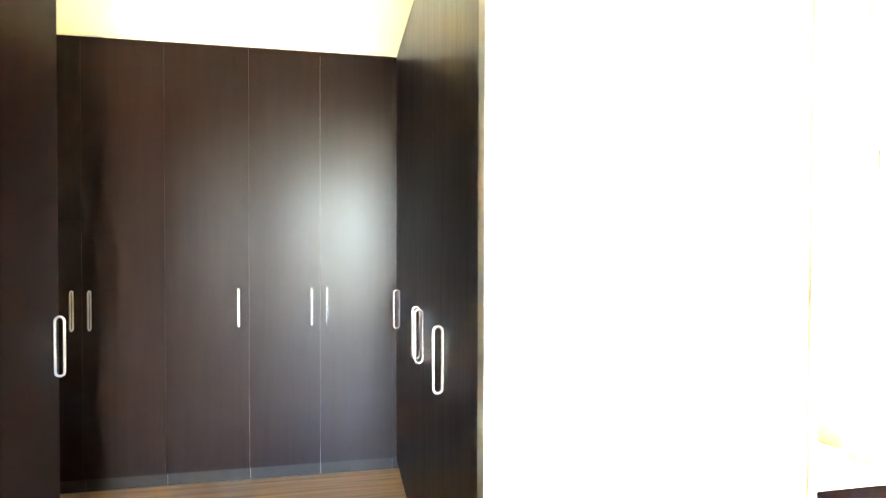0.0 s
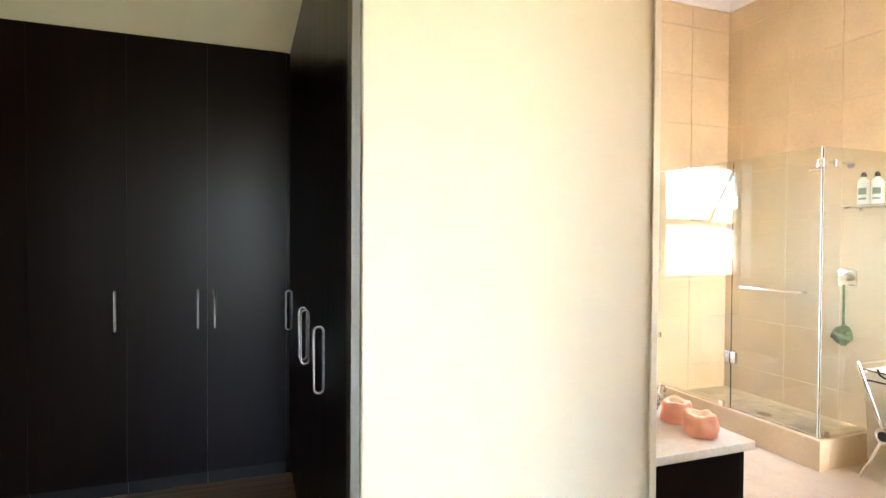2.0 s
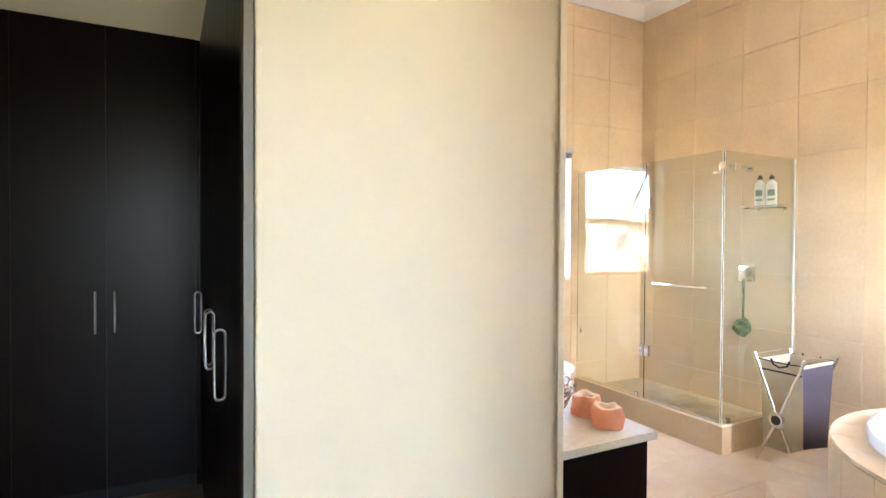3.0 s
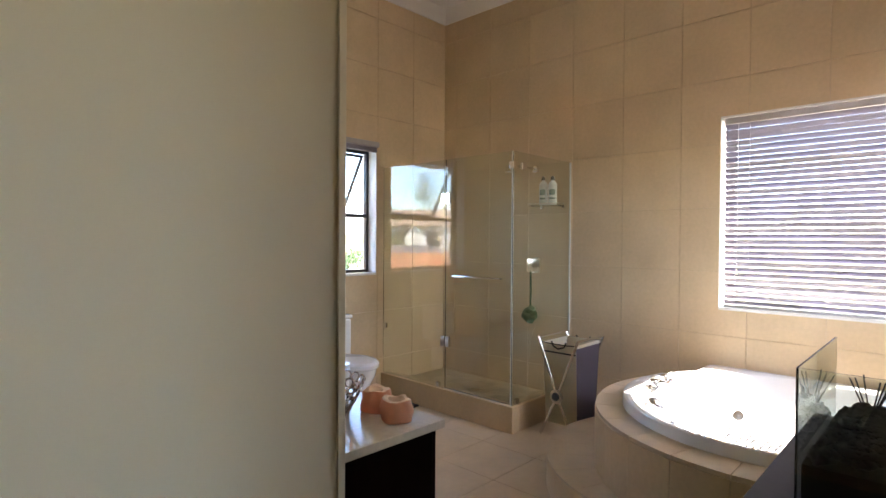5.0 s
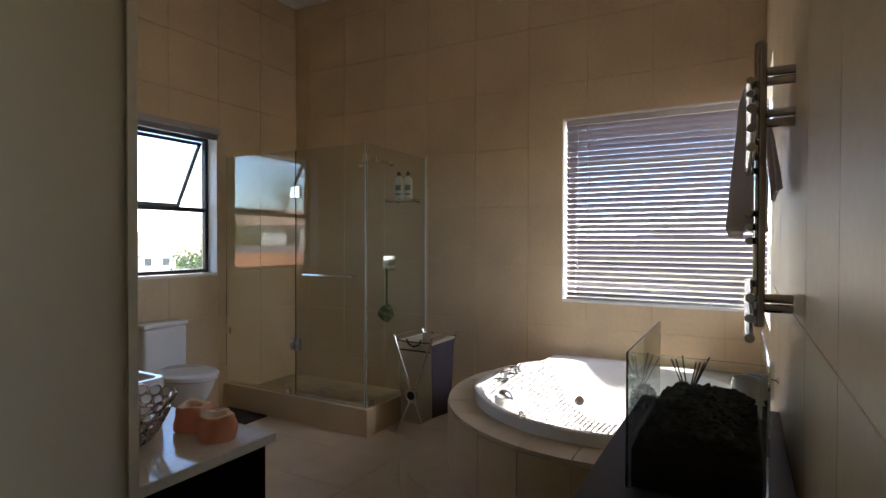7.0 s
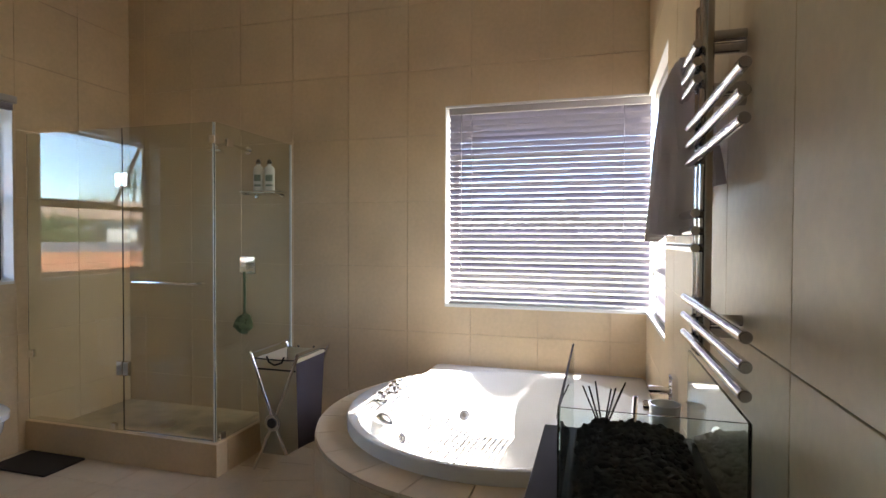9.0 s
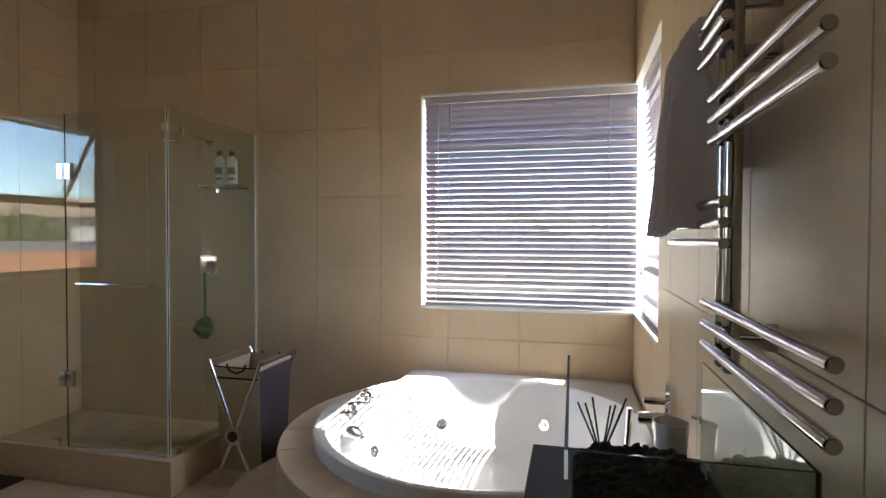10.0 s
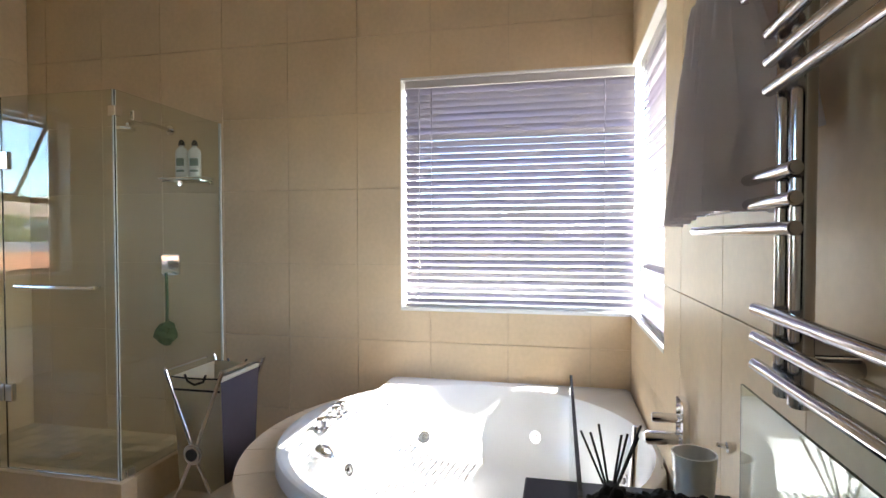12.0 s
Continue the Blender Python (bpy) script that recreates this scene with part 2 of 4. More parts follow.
bm = None
for p, q, r, s in wall_pieces(YS - 0.2, YN + 0.2, 0, TOP, (YS - 0.2, BY1, BZ0, BZ1)):
    bm = box(XE + 0.008, XE + 0.2, p, q, r, s, bm=bm)
wall_east = setting("wall_east", bm, M_GROUT, "beige tiled bathroom wall with a corner window opening", "wall")
bm = None
for p, q, r, s in wall_pieces(XP, XE + 0.008, 0, TOP, (WX0, WX1, WZ0, WZ1)):
    bm = box(p, q, YN + 0.008, YN + 0.2, r, s, bm=bm)
wall_north = setting("wall_north", bm, M_GROUT, "beige tiled bathroom wall with a window over the toilet", "wall")
bm = None
for p, q, r, s in wall_pieces(XP - 0.2, XE + 0.008, 0, TOP, (BX0, XE + 0.008, BZ0, BZ1)):
    bm = box(p, q, YS - 0.2, YS - 0.008, r, s, bm=bm)
wall_south = setting("wall_south", bm, M_GROUT, "beige tiled bathroom wall behind the towel rail", "wall")
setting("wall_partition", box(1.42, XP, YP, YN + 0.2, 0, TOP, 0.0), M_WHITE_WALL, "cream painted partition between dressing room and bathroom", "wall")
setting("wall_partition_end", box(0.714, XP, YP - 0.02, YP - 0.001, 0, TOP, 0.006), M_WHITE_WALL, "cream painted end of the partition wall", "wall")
setting("wall_dressing_north", box(-1.75, 1.42, YB + 0.6, YB + 0.75, 0, TOP), M_PLASTER, "cream yellow wall above the wardrobes", "wall")
setting("wall_dressing_west", box(-1.75, -1.6, 0.4, YB + 0.6, 0, TOP), M_PLASTER, "cream yellow dressing room wall", "wall")
setting("wall_dressing_east", box(1.36, 1.419, YP, YB + 0.6, 0, TOP), M_PLASTER, "cream yellow wall above the side wardrobe", "wall")
setting("wall_bedroom_north", box(-3.4, -1.75, 0.4, 0.55, 0, TOP), M_PLASTER, "plain cream bedroom wall", "wall")
setting("wall_bedroom_west", box(-3.55, -3.4, -3.6, 0.55, 0, TOP), M_PLASTER, "plain cream bedroom wall", "wall")
setting("wall_bedroom_east", box(1.13, 1.62, -3.6, YS - 0.2, 0, TOP), M_PLASTER, "plain cream bedroom wall", "wall")
bm = None
for p, q, r, s in wall_pieces(-3.4, 1.13, 0, TOP, (0.08, 1.08, 0.5, 2.4)):
    bm = box(p, q, -3.6, -3.4, r, s, bm=bm)
setting("wall_bedroom_south", bm, M_PLASTER, "plain cream bedroom wall with a window", "wall")
# out of view: deep slab added to keep the sun out of the bedroom
setting("eave", box(-4.0, 2.2, -6.2, -3.6, 2.75, 2.9), M_PLASTER, "unseen slab added to shade the bedroom window", "eave")
setting("ceiling", box(-3.6, XP + 0.04, -3.7, YN + 0.3, TOP, TOP + 0.12), M_CEILING, "plain white bedroom ceiling", "ceiling")
setting("ceiling_bathroom", box(XP + 0.041, XE + 0.2, YS - 0.2, YN + 0.2, TOP, TOP + 0.12), M_CEILING, "plain white bathroom ceiling with a cornice", "ceiling")
setting("floor", box(-3.6, XP - 0.1, -3.7, YN + 0.3, -0.1, 0.0), M_LAMINATE, "striped brown laminate dressing room floor", "floor")
bath_floor = setting("floor_bathroom", box(XP - 0.1, XE + 0.1, YS - 0.1, YN + 0.1, -0.1, -0.004), M_FLOOR_GROUT, "pale beige tiled bathroom floor", "floor")

# cornice
prof = [(0.0, 0.0), (0.0, -0.11), (0.018, -0.11), (0.03, -0.085), (0.06, -0.045), (0.09, -0.02), (0.105, 0.0)]
b = bmesh.new()
for (ax, ay, dx, dy, length) in ((XE, YS, -1, 0, YN - YS), (XP, YN, 0, -1, XE - XP), (XP, YS, 0, 1, XE - XP)):
    along = Vector((0, 1, 0)) if dx else Vector((1, 0, 0))
    ends = []
    for k in (0, length):
        o = Vector((ax, ay, TOP - 0.001)) + along * k
        ends.append([b.verts.new(o + Vector((dx, dy, 0)) * u + Vector((0, 0, v))) for u, v in prof])
    for i in range(len(prof)):
        j = (i + 1) % len(prof)
        b.faces.new((ends[0][i], ends[0][j], ends[1][j], ends[1][i]))
    b.faces.new(ends[0]), b.faces.new(ends[1])
setting("trim_cornice", b, M_CEILING, "moulded white plaster cornice", "cornice", True)
# metal edge strips of the partition
setting("trim_jamb", box(XP - 0.012, XP + 0.012, YP - 0.028, YP - 0.0205, 0, TOP, 0.002), mat("pale_edge_strip", (0.70, 0.62, 0.48), 0.5), "slim pale edge strip", "trim")
setting("trim_wardrobe", box(0.689, 0.712, YP - 0.016, YP + 0.043, 0, TOP, 0.002), mat("taupe_trim", (0.13, 0.112, 0.085), 0.5), "taupe edge strip beside the wardrobe", "trim")

# ---- window over the toilet ----


def frame_bars(parent, x0, x1, z0, z1, y0, y1, w, name="frame_bar"):
    for a, c, d, e in ((x0, x0 + w, z0, z1), (x1 - w, x1, z0, z1), (x0 + w, x1 - w, z0, z0 + w), (x0 + w, x1 - w, z1 - w, z1)):
        part(name, box(a, c, y0, y1, d, e, 0.003), M_BRONZE, parent)


win = tagged(new("window_1"), "dark aluminium window with its upper sash pushed open", "window", kind="structure")
FY0, FY1 = YN + 0.11, YN + 0.15
frame_bars(win, WX0, WX1, WZ0 + 0.02, WZ1 - 0.06, FY0, FY1, 0.03)
MIDZ = 1.665
part("transom", box(WX0 + 0.03, WX1 - 0.03, FY0, FY1, MIDZ - 0.018, MIDZ + 0.018, 0.003), M_BRONZE, win)
pane = part("pane", box(WX0 + 0.03, WX1 - 0.03, FY0 + 0.015, FY0 + 0.019, WZ0 + 0.05, MIDZ - 0.018), M_PANE, win)
pane.visible_shadow = False
sash = new("sash")
sash.parent = win
sash.matrix_basis = pose(0, FY1 + 0.005, WZ1 - 0.095, 30, 0, 0)
SH = WZ1 - 0.095 - MIDZ + 0.04
for a, c, d, e in ((WX0 + 0.035, WX0 + 0.06, -SH, 0), (WX1 - 0.06, WX1 - 0.035, -SH, 0), (WX0 + 0.06, WX1 - 0.06, -SH, -SH + 0.025), (WX0 + 0.06, WX1 - 0.06, -0.025, 0)):
    part("sash_bar", box(a, c, -0.012, 0.012, d, e, 0.002), M_BRONZE, sash)
pane = part("sash_pane", box(WX0 + 0.06, WX1 - 0.06, -0.002, 0.002, -SH + 0.025, -0.025), M_PANE, sash)
pane.visible_shadow = False
for x in (WX0 + 0.045, WX1 - 0.045):
    part("stay_arm", rod((x, FY0 + 0.02, WZ1 - 0.32), (x, FY1 + 0.19, WZ1 - 0.35), 0.005, 8), M_STEEL, win)
for nm, args in (("reveal_side", (WX0 - 0.001, WX0 + 0.004, YN - 0.002, FY0, WZ0, WZ1)), ("reveal_side", (WX1 - 0.004, WX1 + 0.001, YN - 0.002, FY0, WZ0, WZ1)),
                 ("sill", (WX0 + 0.004, WX1 - 0.004, YN - 0.004, FY0, WZ0 - 0.001, WZ0 + 0.018)), ("reveal_head", (WX0 + 0.004, WX1 - 0.004, YN - 0.002, FY0, WZ1 - 0.005, WZ1 + 0.001))):
    part(nm, box(*args), M_WINDOW_WHITE, win, "white plastered reveal")
bl = thing("raised_window_blind", "grey slatted blind pulled up under the window head", "blind")
part("headrail", box(WX0 + 0.01, WX1 + 0.012, YN - 0.03, YN + 0.02, WZ1 - 0.035, WZ1 + 0.012, 0.004), M_BLIND_RAIL, bl)
for i in range(6):
    part("slat", box(WX0 + 0.015, WX1 - 0.008, YN - 0.02, YN + 0.02, WZ1 - 0.045 - i * 0.007, WZ1 - 0.041 - i * 0.007), M_BLIND, bl)

# ---- corner window with its two blinds ----
cw = tagged(new("window_2"), "white framed corner window behind closed slatted blinds", "window", kind="structure")
GX, GY = XE + 0.17, YS - 0.17
for a in ((XE + 0.004, GX, BY1 - 0.004, BY1 + 0.002, BZ0, BZ1), (XE - 0.002, GX, GY, BY1 - 0.004, BZ0 - 0.002, BZ0 + 0.016), (XE - 0.002, GX, GY, BY1 - 0.004, BZ1 - 0.01, BZ1 + 0.002)):
    part("reveal", box(*a), M_WINDOW_WHITE, cw, "white plastered reveal")
for a in ((BX0 - 0.002, BX0 + 0.004, GY, YS - 0.004, BZ0, BZ1), (BX0 + 0.004, XE - 0.003, GY, YS + 0.002, BZ0 - 0.002, BZ0 + 0.016), (BX0 + 0.004, XE - 0.003, GY, YS + 0.002, BZ1 - 0.01, BZ1 + 0.002)):
    part("reveal", box(*a), M_WINDOW_WHITE, cw, "white plastered reveal")
for y in (BY1 - 0.04, GY + 0.02):
    part("mullion", box(GX - 0.02, GX + 0.02, y - 0.02, y + 0.02, BZ0 + 0.016, BZ1 - 0.01, 0.003), M_WINDOW_WHITE, cw)
for x in (BX0 + 0.04, GX - 0.06):
    part("mullion", box(x - 0.02, x + 0.02, GY - 0.02, GY + 0.02, BZ0 + 0.016, BZ1 - 0.01, 0.003), M_WINDOW_WHITE, cw)


def slat_mesh(length, width, tilt):
    """One slightly cupped slat along x."""
    b = bmesh.new()
    rows = []
    for k in range(5):
        u = k / 4 - 0.5
        p = Vector((0, u * width, 0.0022 * (1 - 4 * u * u)))
        p.rotate(Euler((tilt, 0, 0)))
        rows.append([b.verts.new(p + Vector((s * length / 2, 0, 0))) for s in (-1, 1)])
    for u, w in zip(rows, rows[1:]):
        b.faces.new((u[0], u[1], w[1], w[0]))
    bmesh.ops.solidify(b, geom=list(b.faces), thickness=0.0008)
    return mesh_of("slat", b, M_BLIND, True)


def venetian(name, label, length, z0, z1, m, tilt, pitch=0.0385, width=0.05):
    th = thing(name, label, "blind", "blinds of the corner window")
    th.matrix_basis = m
    part("headrail", box(-length / 2, length / 2, -0.028, 0.028, z1 - 0.045, z1, 0.004), M_BLIND_RAIL, th)
    part("bottom_rail", box(-length / 2, length / 2, -0.022, 0.022, z0, z0 + 0.016, 0.003), M_BLIND_RAIL, th)
    me = slat_mesh(length, width, tilt)
    n = int((z1 - 0.06 - z0 - 0.03) / pitch)
    for i in range(n + 1):
        ob = new("slat", me)
        ob.parent = th
        ob.matrix_basis = pose(random.uniform(-0.001, 0.001), 0, z0 + 0.035 + i * pitch + random.uniform(-0.0004, 0.0004), random.uniform(-0.5, 0.5), random.uniform(-0.04, 0.04), 0)
    for x in (-length / 2 + 0.16, length / 2 - 0.16):
        for y in (-0.026, 0.026):
            part("ladder_cord", rod((x, y, z0 + 0.01), (x, y, z1 - 0.04), 0.0016, 6), M_BLIND, th)
    part("pull_cord", rod((-length / 2 + 0.09, -0.034, z0 + 0.28), (-length / 2 + 0.09, -0.034, z1 - 0.04), 0.0018, 6), M_BLIND_RAIL, th)
    part("cord_tassel", lathe([(0.002, 0.05), (0.006, 0.03), (0.008, 0.0)], (-length / 2 + 0.09, -0.034, z0 + 0.23), 10), M_WINDOW_WHITE, th)
    return th


venetian("venetian_blind", "closed grey aluminium venetian blind in a tiled corner window", BY1 - 0.02 - (YS - 0.02), BZ0 + 0.018, BZ1 - 0.01, pose(XE + 0.055, (BY1 - 0.02 + YS - 0.02) / 2, 0, 0, 0, -90), radians(-38))
venetian("venetian_blind", "half-open grey aluminium venetian blind in a tiled corner window", XE - 0.06 - BX0, BZ0 + 0.018, BZ1 - 0.01, pose((XE - 0.06 + BX0) / 2, YS - 0.06, 0, 0, 0, 180), radians(25))

# ---- round bath ----
BC = (4.00, 0.57)     # centre of the tub
RO, RS = 0.79, 0.96   # tub and surround radius
SZ, TZ = 0.515, 0.575


def clip_room(x, y, d=0.0):
    return min(x, XE - d), max(y, YS + d)


def ring_outline(c, r, d, a0=0, a1=360, n=96):
    out = []
    for k in range(n):
        a = radians(a0 + (a1 - a0) * k / n)
        out.append(clip_room(c[0] + r * math.cos(a), c[1] + r * math.sin(a), d))
    return out


surround = thing("bath_surround", "round beige tiled bath surround", "bath surround")
b = bmesh.new()
outer = [(BC[0] + RS * math.cos(radians(a)), BC[1] - 0.03 + RS * math.sin(radians(a))) for a in range(0, 360, 3)]
outer = [clip_room(x, y, 0.002) for x, y in outer]
inner = [(BC[0] + 0.765 * math.cos(radians(a)), BC[1] + 0.765 * math.sin(radians(a))) for a in range(0, 360, 3)]
rings = [[b.verts.new((x, y, z)) for x, y in o] for o, z in ((inner, 0.0), (outer, 0.0), (outer, SZ - 0.02), (inner, SZ - 0.02))]
for i in range(4):
    u, w = rings[i], rings[(i + 1) % 4]
    for k in range(120):
        quad = (u[k], u[(k + 1) % 120], w[(k + 1) % 120], w[k])
        if (quad[0].co - quad[1].co).length > 1e-5 or (quad[2].co - quad[3].co).length > 1e-5:
            b.faces.new(quad)
bmesh.ops.remove_doubles(b, verts=b.verts, dist=1e-5)
core = part("core", b, M_FLOOR_GROUT, surround)


def arc_tile(c, r0, r1, a0, a1, z0, z1, n=5):
    """A tile between two radii and two angles."""
    b = bmesh.new()
    pts = [(r, radians(a0 + (a1 - a0) * k / n)) for r, ks in ((r0, range(n + 1)), (r1, range(n, -1, -1))) for k in ks]
    out = [clip_room(c[0] + r * math.cos(a), c[1] + r * math.sin(a), 0.003) for r, a in pts]
    clean = [p for i, p in enumerate(out) if math.dist(p, out[i - 1]) > 1e-4]
    if len(clean) < 3:
        b.free()
        return None
    return prism(clean, z0, z1, b)


SC = (BC[0], BC[1] - 0.03)
for k in range(24):
    a = 15 * k
    if 300 < a or a < 45:
        continue
    t = arc_tile(SC, 0.77, RS + 0.004, a + 0.12, a + 14.88, SZ - 0.018, SZ)
    if t:
        part("rim_tile", t, M_FLOOR_TILE, surround)
    t = arc_tile(SC, RS + 0.001, RS + 0.009, a + 0.12, a + 14.88, 0.003, SZ - 0.021)
    if t:
        part("side_tile", t, M_TILE, surround)

step = thing("bath_step", "low curved beige tiled step beside the bath", "step")
TC, TR, TH = (3.95, 0.90), 0.90, 0.185
part("core", prism([(TC[0] + (TR - 0.004) * math.cos(radians(a)), TC[1] + (TR - 0.004) * math.sin(radians(a))) for a in range(65, 216, 5)], 0.0, TH - 0.016), M_GROUT, step)
for k in range(10):
    a = 65 + 15 * k
    t = arc_tile(TC, 0.25, TR + 0.006, a + 0.12, a + 14.88, TH - 0.014, TH)
    part("tread_tile", t, M_FLOOR_TILE, step)
    t = arc_tile(TC, TR - 0.002, TR + 0.005, a + 0.12, a + 14.88, 0.003, TH - 0.017)
    part("riser_tile", t, M_TILE, step)

bath = thing("whirlpool_bath", "round white acrylic whirlpool bath set in a tiled surround", "bathtub")


def tub_outline(a):
    """Outer edge of the tub: a circle, squared towards the room's corner."""
    c, s = math.cos(a), math.sin(a)
    r = RO
    big = 9.0
    if c > 1e-6:
        big = min(big, (XE - 0.004 - BC[0]) / c)
    if s < -1e-6:
        big = min(big, (YS + 0.004 - BC[1]) / s)
    if c > 0:
        lim = (1.16 - BC[1]) / s if s > 1e-6 else 9
        corner = min(big, lim)
        if -s > 0 or lim > RO:
            if c > 0.35 or s < 0:
                r = max(RO, corner) if corner < 1.25 else RO
    return min(r, big)


N = 144
b = bmesh.new()
rings = []
for kind, z, f in (("out", SZ + 0.001, 1.0), ("out", TZ - 0.012, 1.0), ("out", TZ - 0.003, 0.993), ("out", TZ, 0.98), ("in", TZ - 0.001, 1.035), ("in", TZ - 0.010, 1.0), ("in", TZ - 0.03, 0.985),
                   ("in", 0.42, 0.95), ("in", 0.30, 0.90), ("in", 0.20, 0.83), ("in", 0.145, 0.74), ("in", 0.125, 0.60), ("in", 0.12, 0.3)):
    ring = []
    for k in range(N):
        a = 2 * math.pi * k / N
        if kind == "out":
            r = tub_outline(a) * f
        else:
            # the bowl, drawn in where the control panel stands
            d = abs((math.degrees(a) - 88 + 180) % 360 - 180)
            base = 0.74 - 0.165 * math.exp(-(d / 17.0) ** 4) * max(0.0, min(1.0, (z - 0.30) / 0.2))
            r = base * f
        ring.append(b.verts.new((BC[0] + r * math.cos(a), BC[1] + r * math.sin(a), z)))
    rings.append(ring)
for u, w in zip(rings, rings[1:]):
    for k in range(N):
        b.faces.new((u[k], u[(k + 1) % N], w[(k + 1) % N], w[k]))
b.faces.new(rings[-1])
tub = part("tub", b, M_ACRYLIC, bath, smooth=True)


def bowl_r(z):
    tab = [(0.12, 0.3), (0.145, 0.74), (0.20, 0.83), (0.30, 0.90), (0.42, 0.95), (0.55, 1.0)]
    for (z0, f0), (z1, f1) in zip(tab, tab[1:]):
        if z <= z1:
            return 0.74 * (f0 + (f1 - f0) * (z - z0) / (z1 - z0))
    return 0.74


for ang, z in ((31, 0.31), (-22, 0.335), (74, 0.27), (-75, 0.34)):
    a = radians(ang)
    r = bowl_r(z) - 0.004
    c = Vector((BC[0] + r * math.cos(a), BC[1] + r * math.sin(a), z))
    n = Vector((-math.cos(a), -math.sin(a), 0.25)).normalized()
    jet = part("jet", rod(c - n * 0.012, c + n * 0.006, 0.032, 24, bevel=0.003), M_CHROME, bath, "chrome whirlpool jet", True)
    part("nozzle", rod(c + n * 0.0065, c + n * 0.013, 0.014, 16, bevel=0.002), M_STEEL, jet)
for ang, r in ((100.5, 0.632), (86.5, 0.622), (80.0, 0.640)):
    a = radians(ang)
    c = (BC[0] + r * math.cos(a), BC[1] + r * math.sin(a), TZ)
    k = part("control_knob", lathe([(0.029, -0.004), (0.030, 0.005), (0.026, 0.009), (0.021, 0.011), (0.023, 0.042), (0.020, 0.046), (0.006, 0.047)], c, 24), M_SATIN, bath, "chrome control knob", True)
a = radians(103)
c = Vector((BC[0] + 0.628 * math.cos(a), BC[1] + 0.628 * math.sin(a), TZ - 0.085))
b = bmesh.new()
bmesh.ops.create_uvsphere(b, u_segments=28, v_segments=16, radius=0.045)
for v in b.verts:
    # a hooded shell, flattened below where the water leaves it
    v.co.x *= 1.25
    v.co.z = v.co.z * (0.85 if v.co.z > 0 else 0.45) - 0.35 * max(0.0, -v.co.x)
bmesh.ops.transform(b, matrix=Matrix.Translation(c) @ Matrix.Rotation(a, 4, "Z"), verts=b.verts)
spout = part("waterfall_spout", b, M_SATIN, bath, "chrome hooded waterfall spout", True)
n = Vector((-math.cos(a), -math.sin(a), 0))
part("lip", box(-0.026, 0.026, -0.012, 0.012, -0.004, 0.004, 0.002), M_CHROME, spout).matrix_basis = Matrix.Translation(c + n * 0.048 + Vector((0, 0, -0.022))) @ Matrix.Rotation(a + math.pi / 2, 4, "Z")

# ---- shower ----
SX, SY, SB, ST = 3.976, 2.300, 0.199, 2.113
base = thing("shower_tray", "raised beige tiled shower base with a kerb", "shower base")
part("kerb_front", box(SX - 0.03, SX + 0.07, SY - 0.03, YN - 0.002, 0, SB, 0.003), M_TILE, base)
part("kerb_side", box(SX + 0.071, XE - 0.002, SY - 0.03, SY + 0.07, 0, SB, 0.003), M_TILE, base)
part("bed", box(SX + 0.071, XE - 0.002, SY + 0.071, YN - 0.002, 0, 0.10), M_GROUT, base)
part("drain", rod((4.36, 3.0, 0.1), (4.36, 3.0, 0.112), 0.055, 24), M_CHROME, base, "chrome floor drain")
for i in range(8):
    for j in range(14):
        x0, y0 = SX + 0.073 + i * 0.0925, SY + 0.073 + j * 0.1
        part("floor_tile", box(x0, min(x0 + 0.089, XE - 0.004), y0, min(y0 + 0.097, YN - 0.004), 0.1, 0.107), M_SHOWER_TILE, base)
enc = thing("shower_enclosure", "frameless clear glass shower enclosure with chrome fittings", "shower enclosure")
HY = 2.985


def glass(name, args, parent, material=None):
    ob = part(name, box(*args), material or M_GLASS, parent, "clear glass")
    ob.visible_shadow = False
    return ob


glass("fixed_panel", (SX - 0.004, SX + 0.004, HY + 0.003, YN - 0.003, SB + 0.004, ST), enc)
door = glass("glass_door", (SX - 0.004, SX + 0.004, SY + 0.012, HY - 0.003, SB + 0.012, ST), enc)
glass("side_panel", (SX - 0.004, XE - 0.003, SY - 0.004, SY + 0.004, SB + 0.004, ST), enc)
part("bottom_rail", box(SX - 0.009, SX + 0.009, SY + 0.012, HY, SB, SB + 0.011, 0.002), M_CHROME, enc)
part("edge_seal", box(SX - 0.008, SX + 0.008, SY + 0.0045, SY + 0.0115, SB, ST, 0.001), M_SEAL, enc)
part("wall_channel", box(XE - 0.012, XE - 0.0025, SY - 0.009, SY + 0.009, SB, ST), M_SEAL, enc)
for z in (0.60, 1.79):
    h = part("hinge", box(SX - 0.016, SX + 0.016, HY - 0.048, HY - 0.005, z - 0.045, z + 0.045, 0.004), M_CHROME, enc, "chrome glass hinge")
    part("hinge_leaf", box(SX - 0.016, SX + 0.016, HY + 0.005, HY + 0.048, z - 0.045, z + 0.045, 0.004), M_CHROME, h)
part("corner_clip", box(SX - 0.014, SX + 0.03, SY - 0.014, SY + 0.03, 1.985, 2.035, 0.004), M_CHROME, enc, "chrome corner clip")
part("corner_clip", box(SX + 0.10, SX + 0.16, SY - 0.014, SY + 0.014, 1.985, 2.035, 0.004), M_CHROME, enc, "chrome corner clip")
part("corner_clip", box(SX + 0.03, SX + 0.08, SY - 0.014, SY + 0.014, SB, SB + 0.045, 0.004), M_CHROME, enc, "chrome corner clip")
part("wall_clip", box(SX - 0.014, SX + 0.014, YN - 0.05, YN - 0.002, 0.62, 0.67, 0.004), M_CHROME, enc, "chrome wall clip")
part("panel_clip", box(SX - 0.014, SX + 0.014, HY + 0.06, HY + 0.1, SB, SB + 0.045, 0.004), M_CHROME, enc, "chrome floor clip")
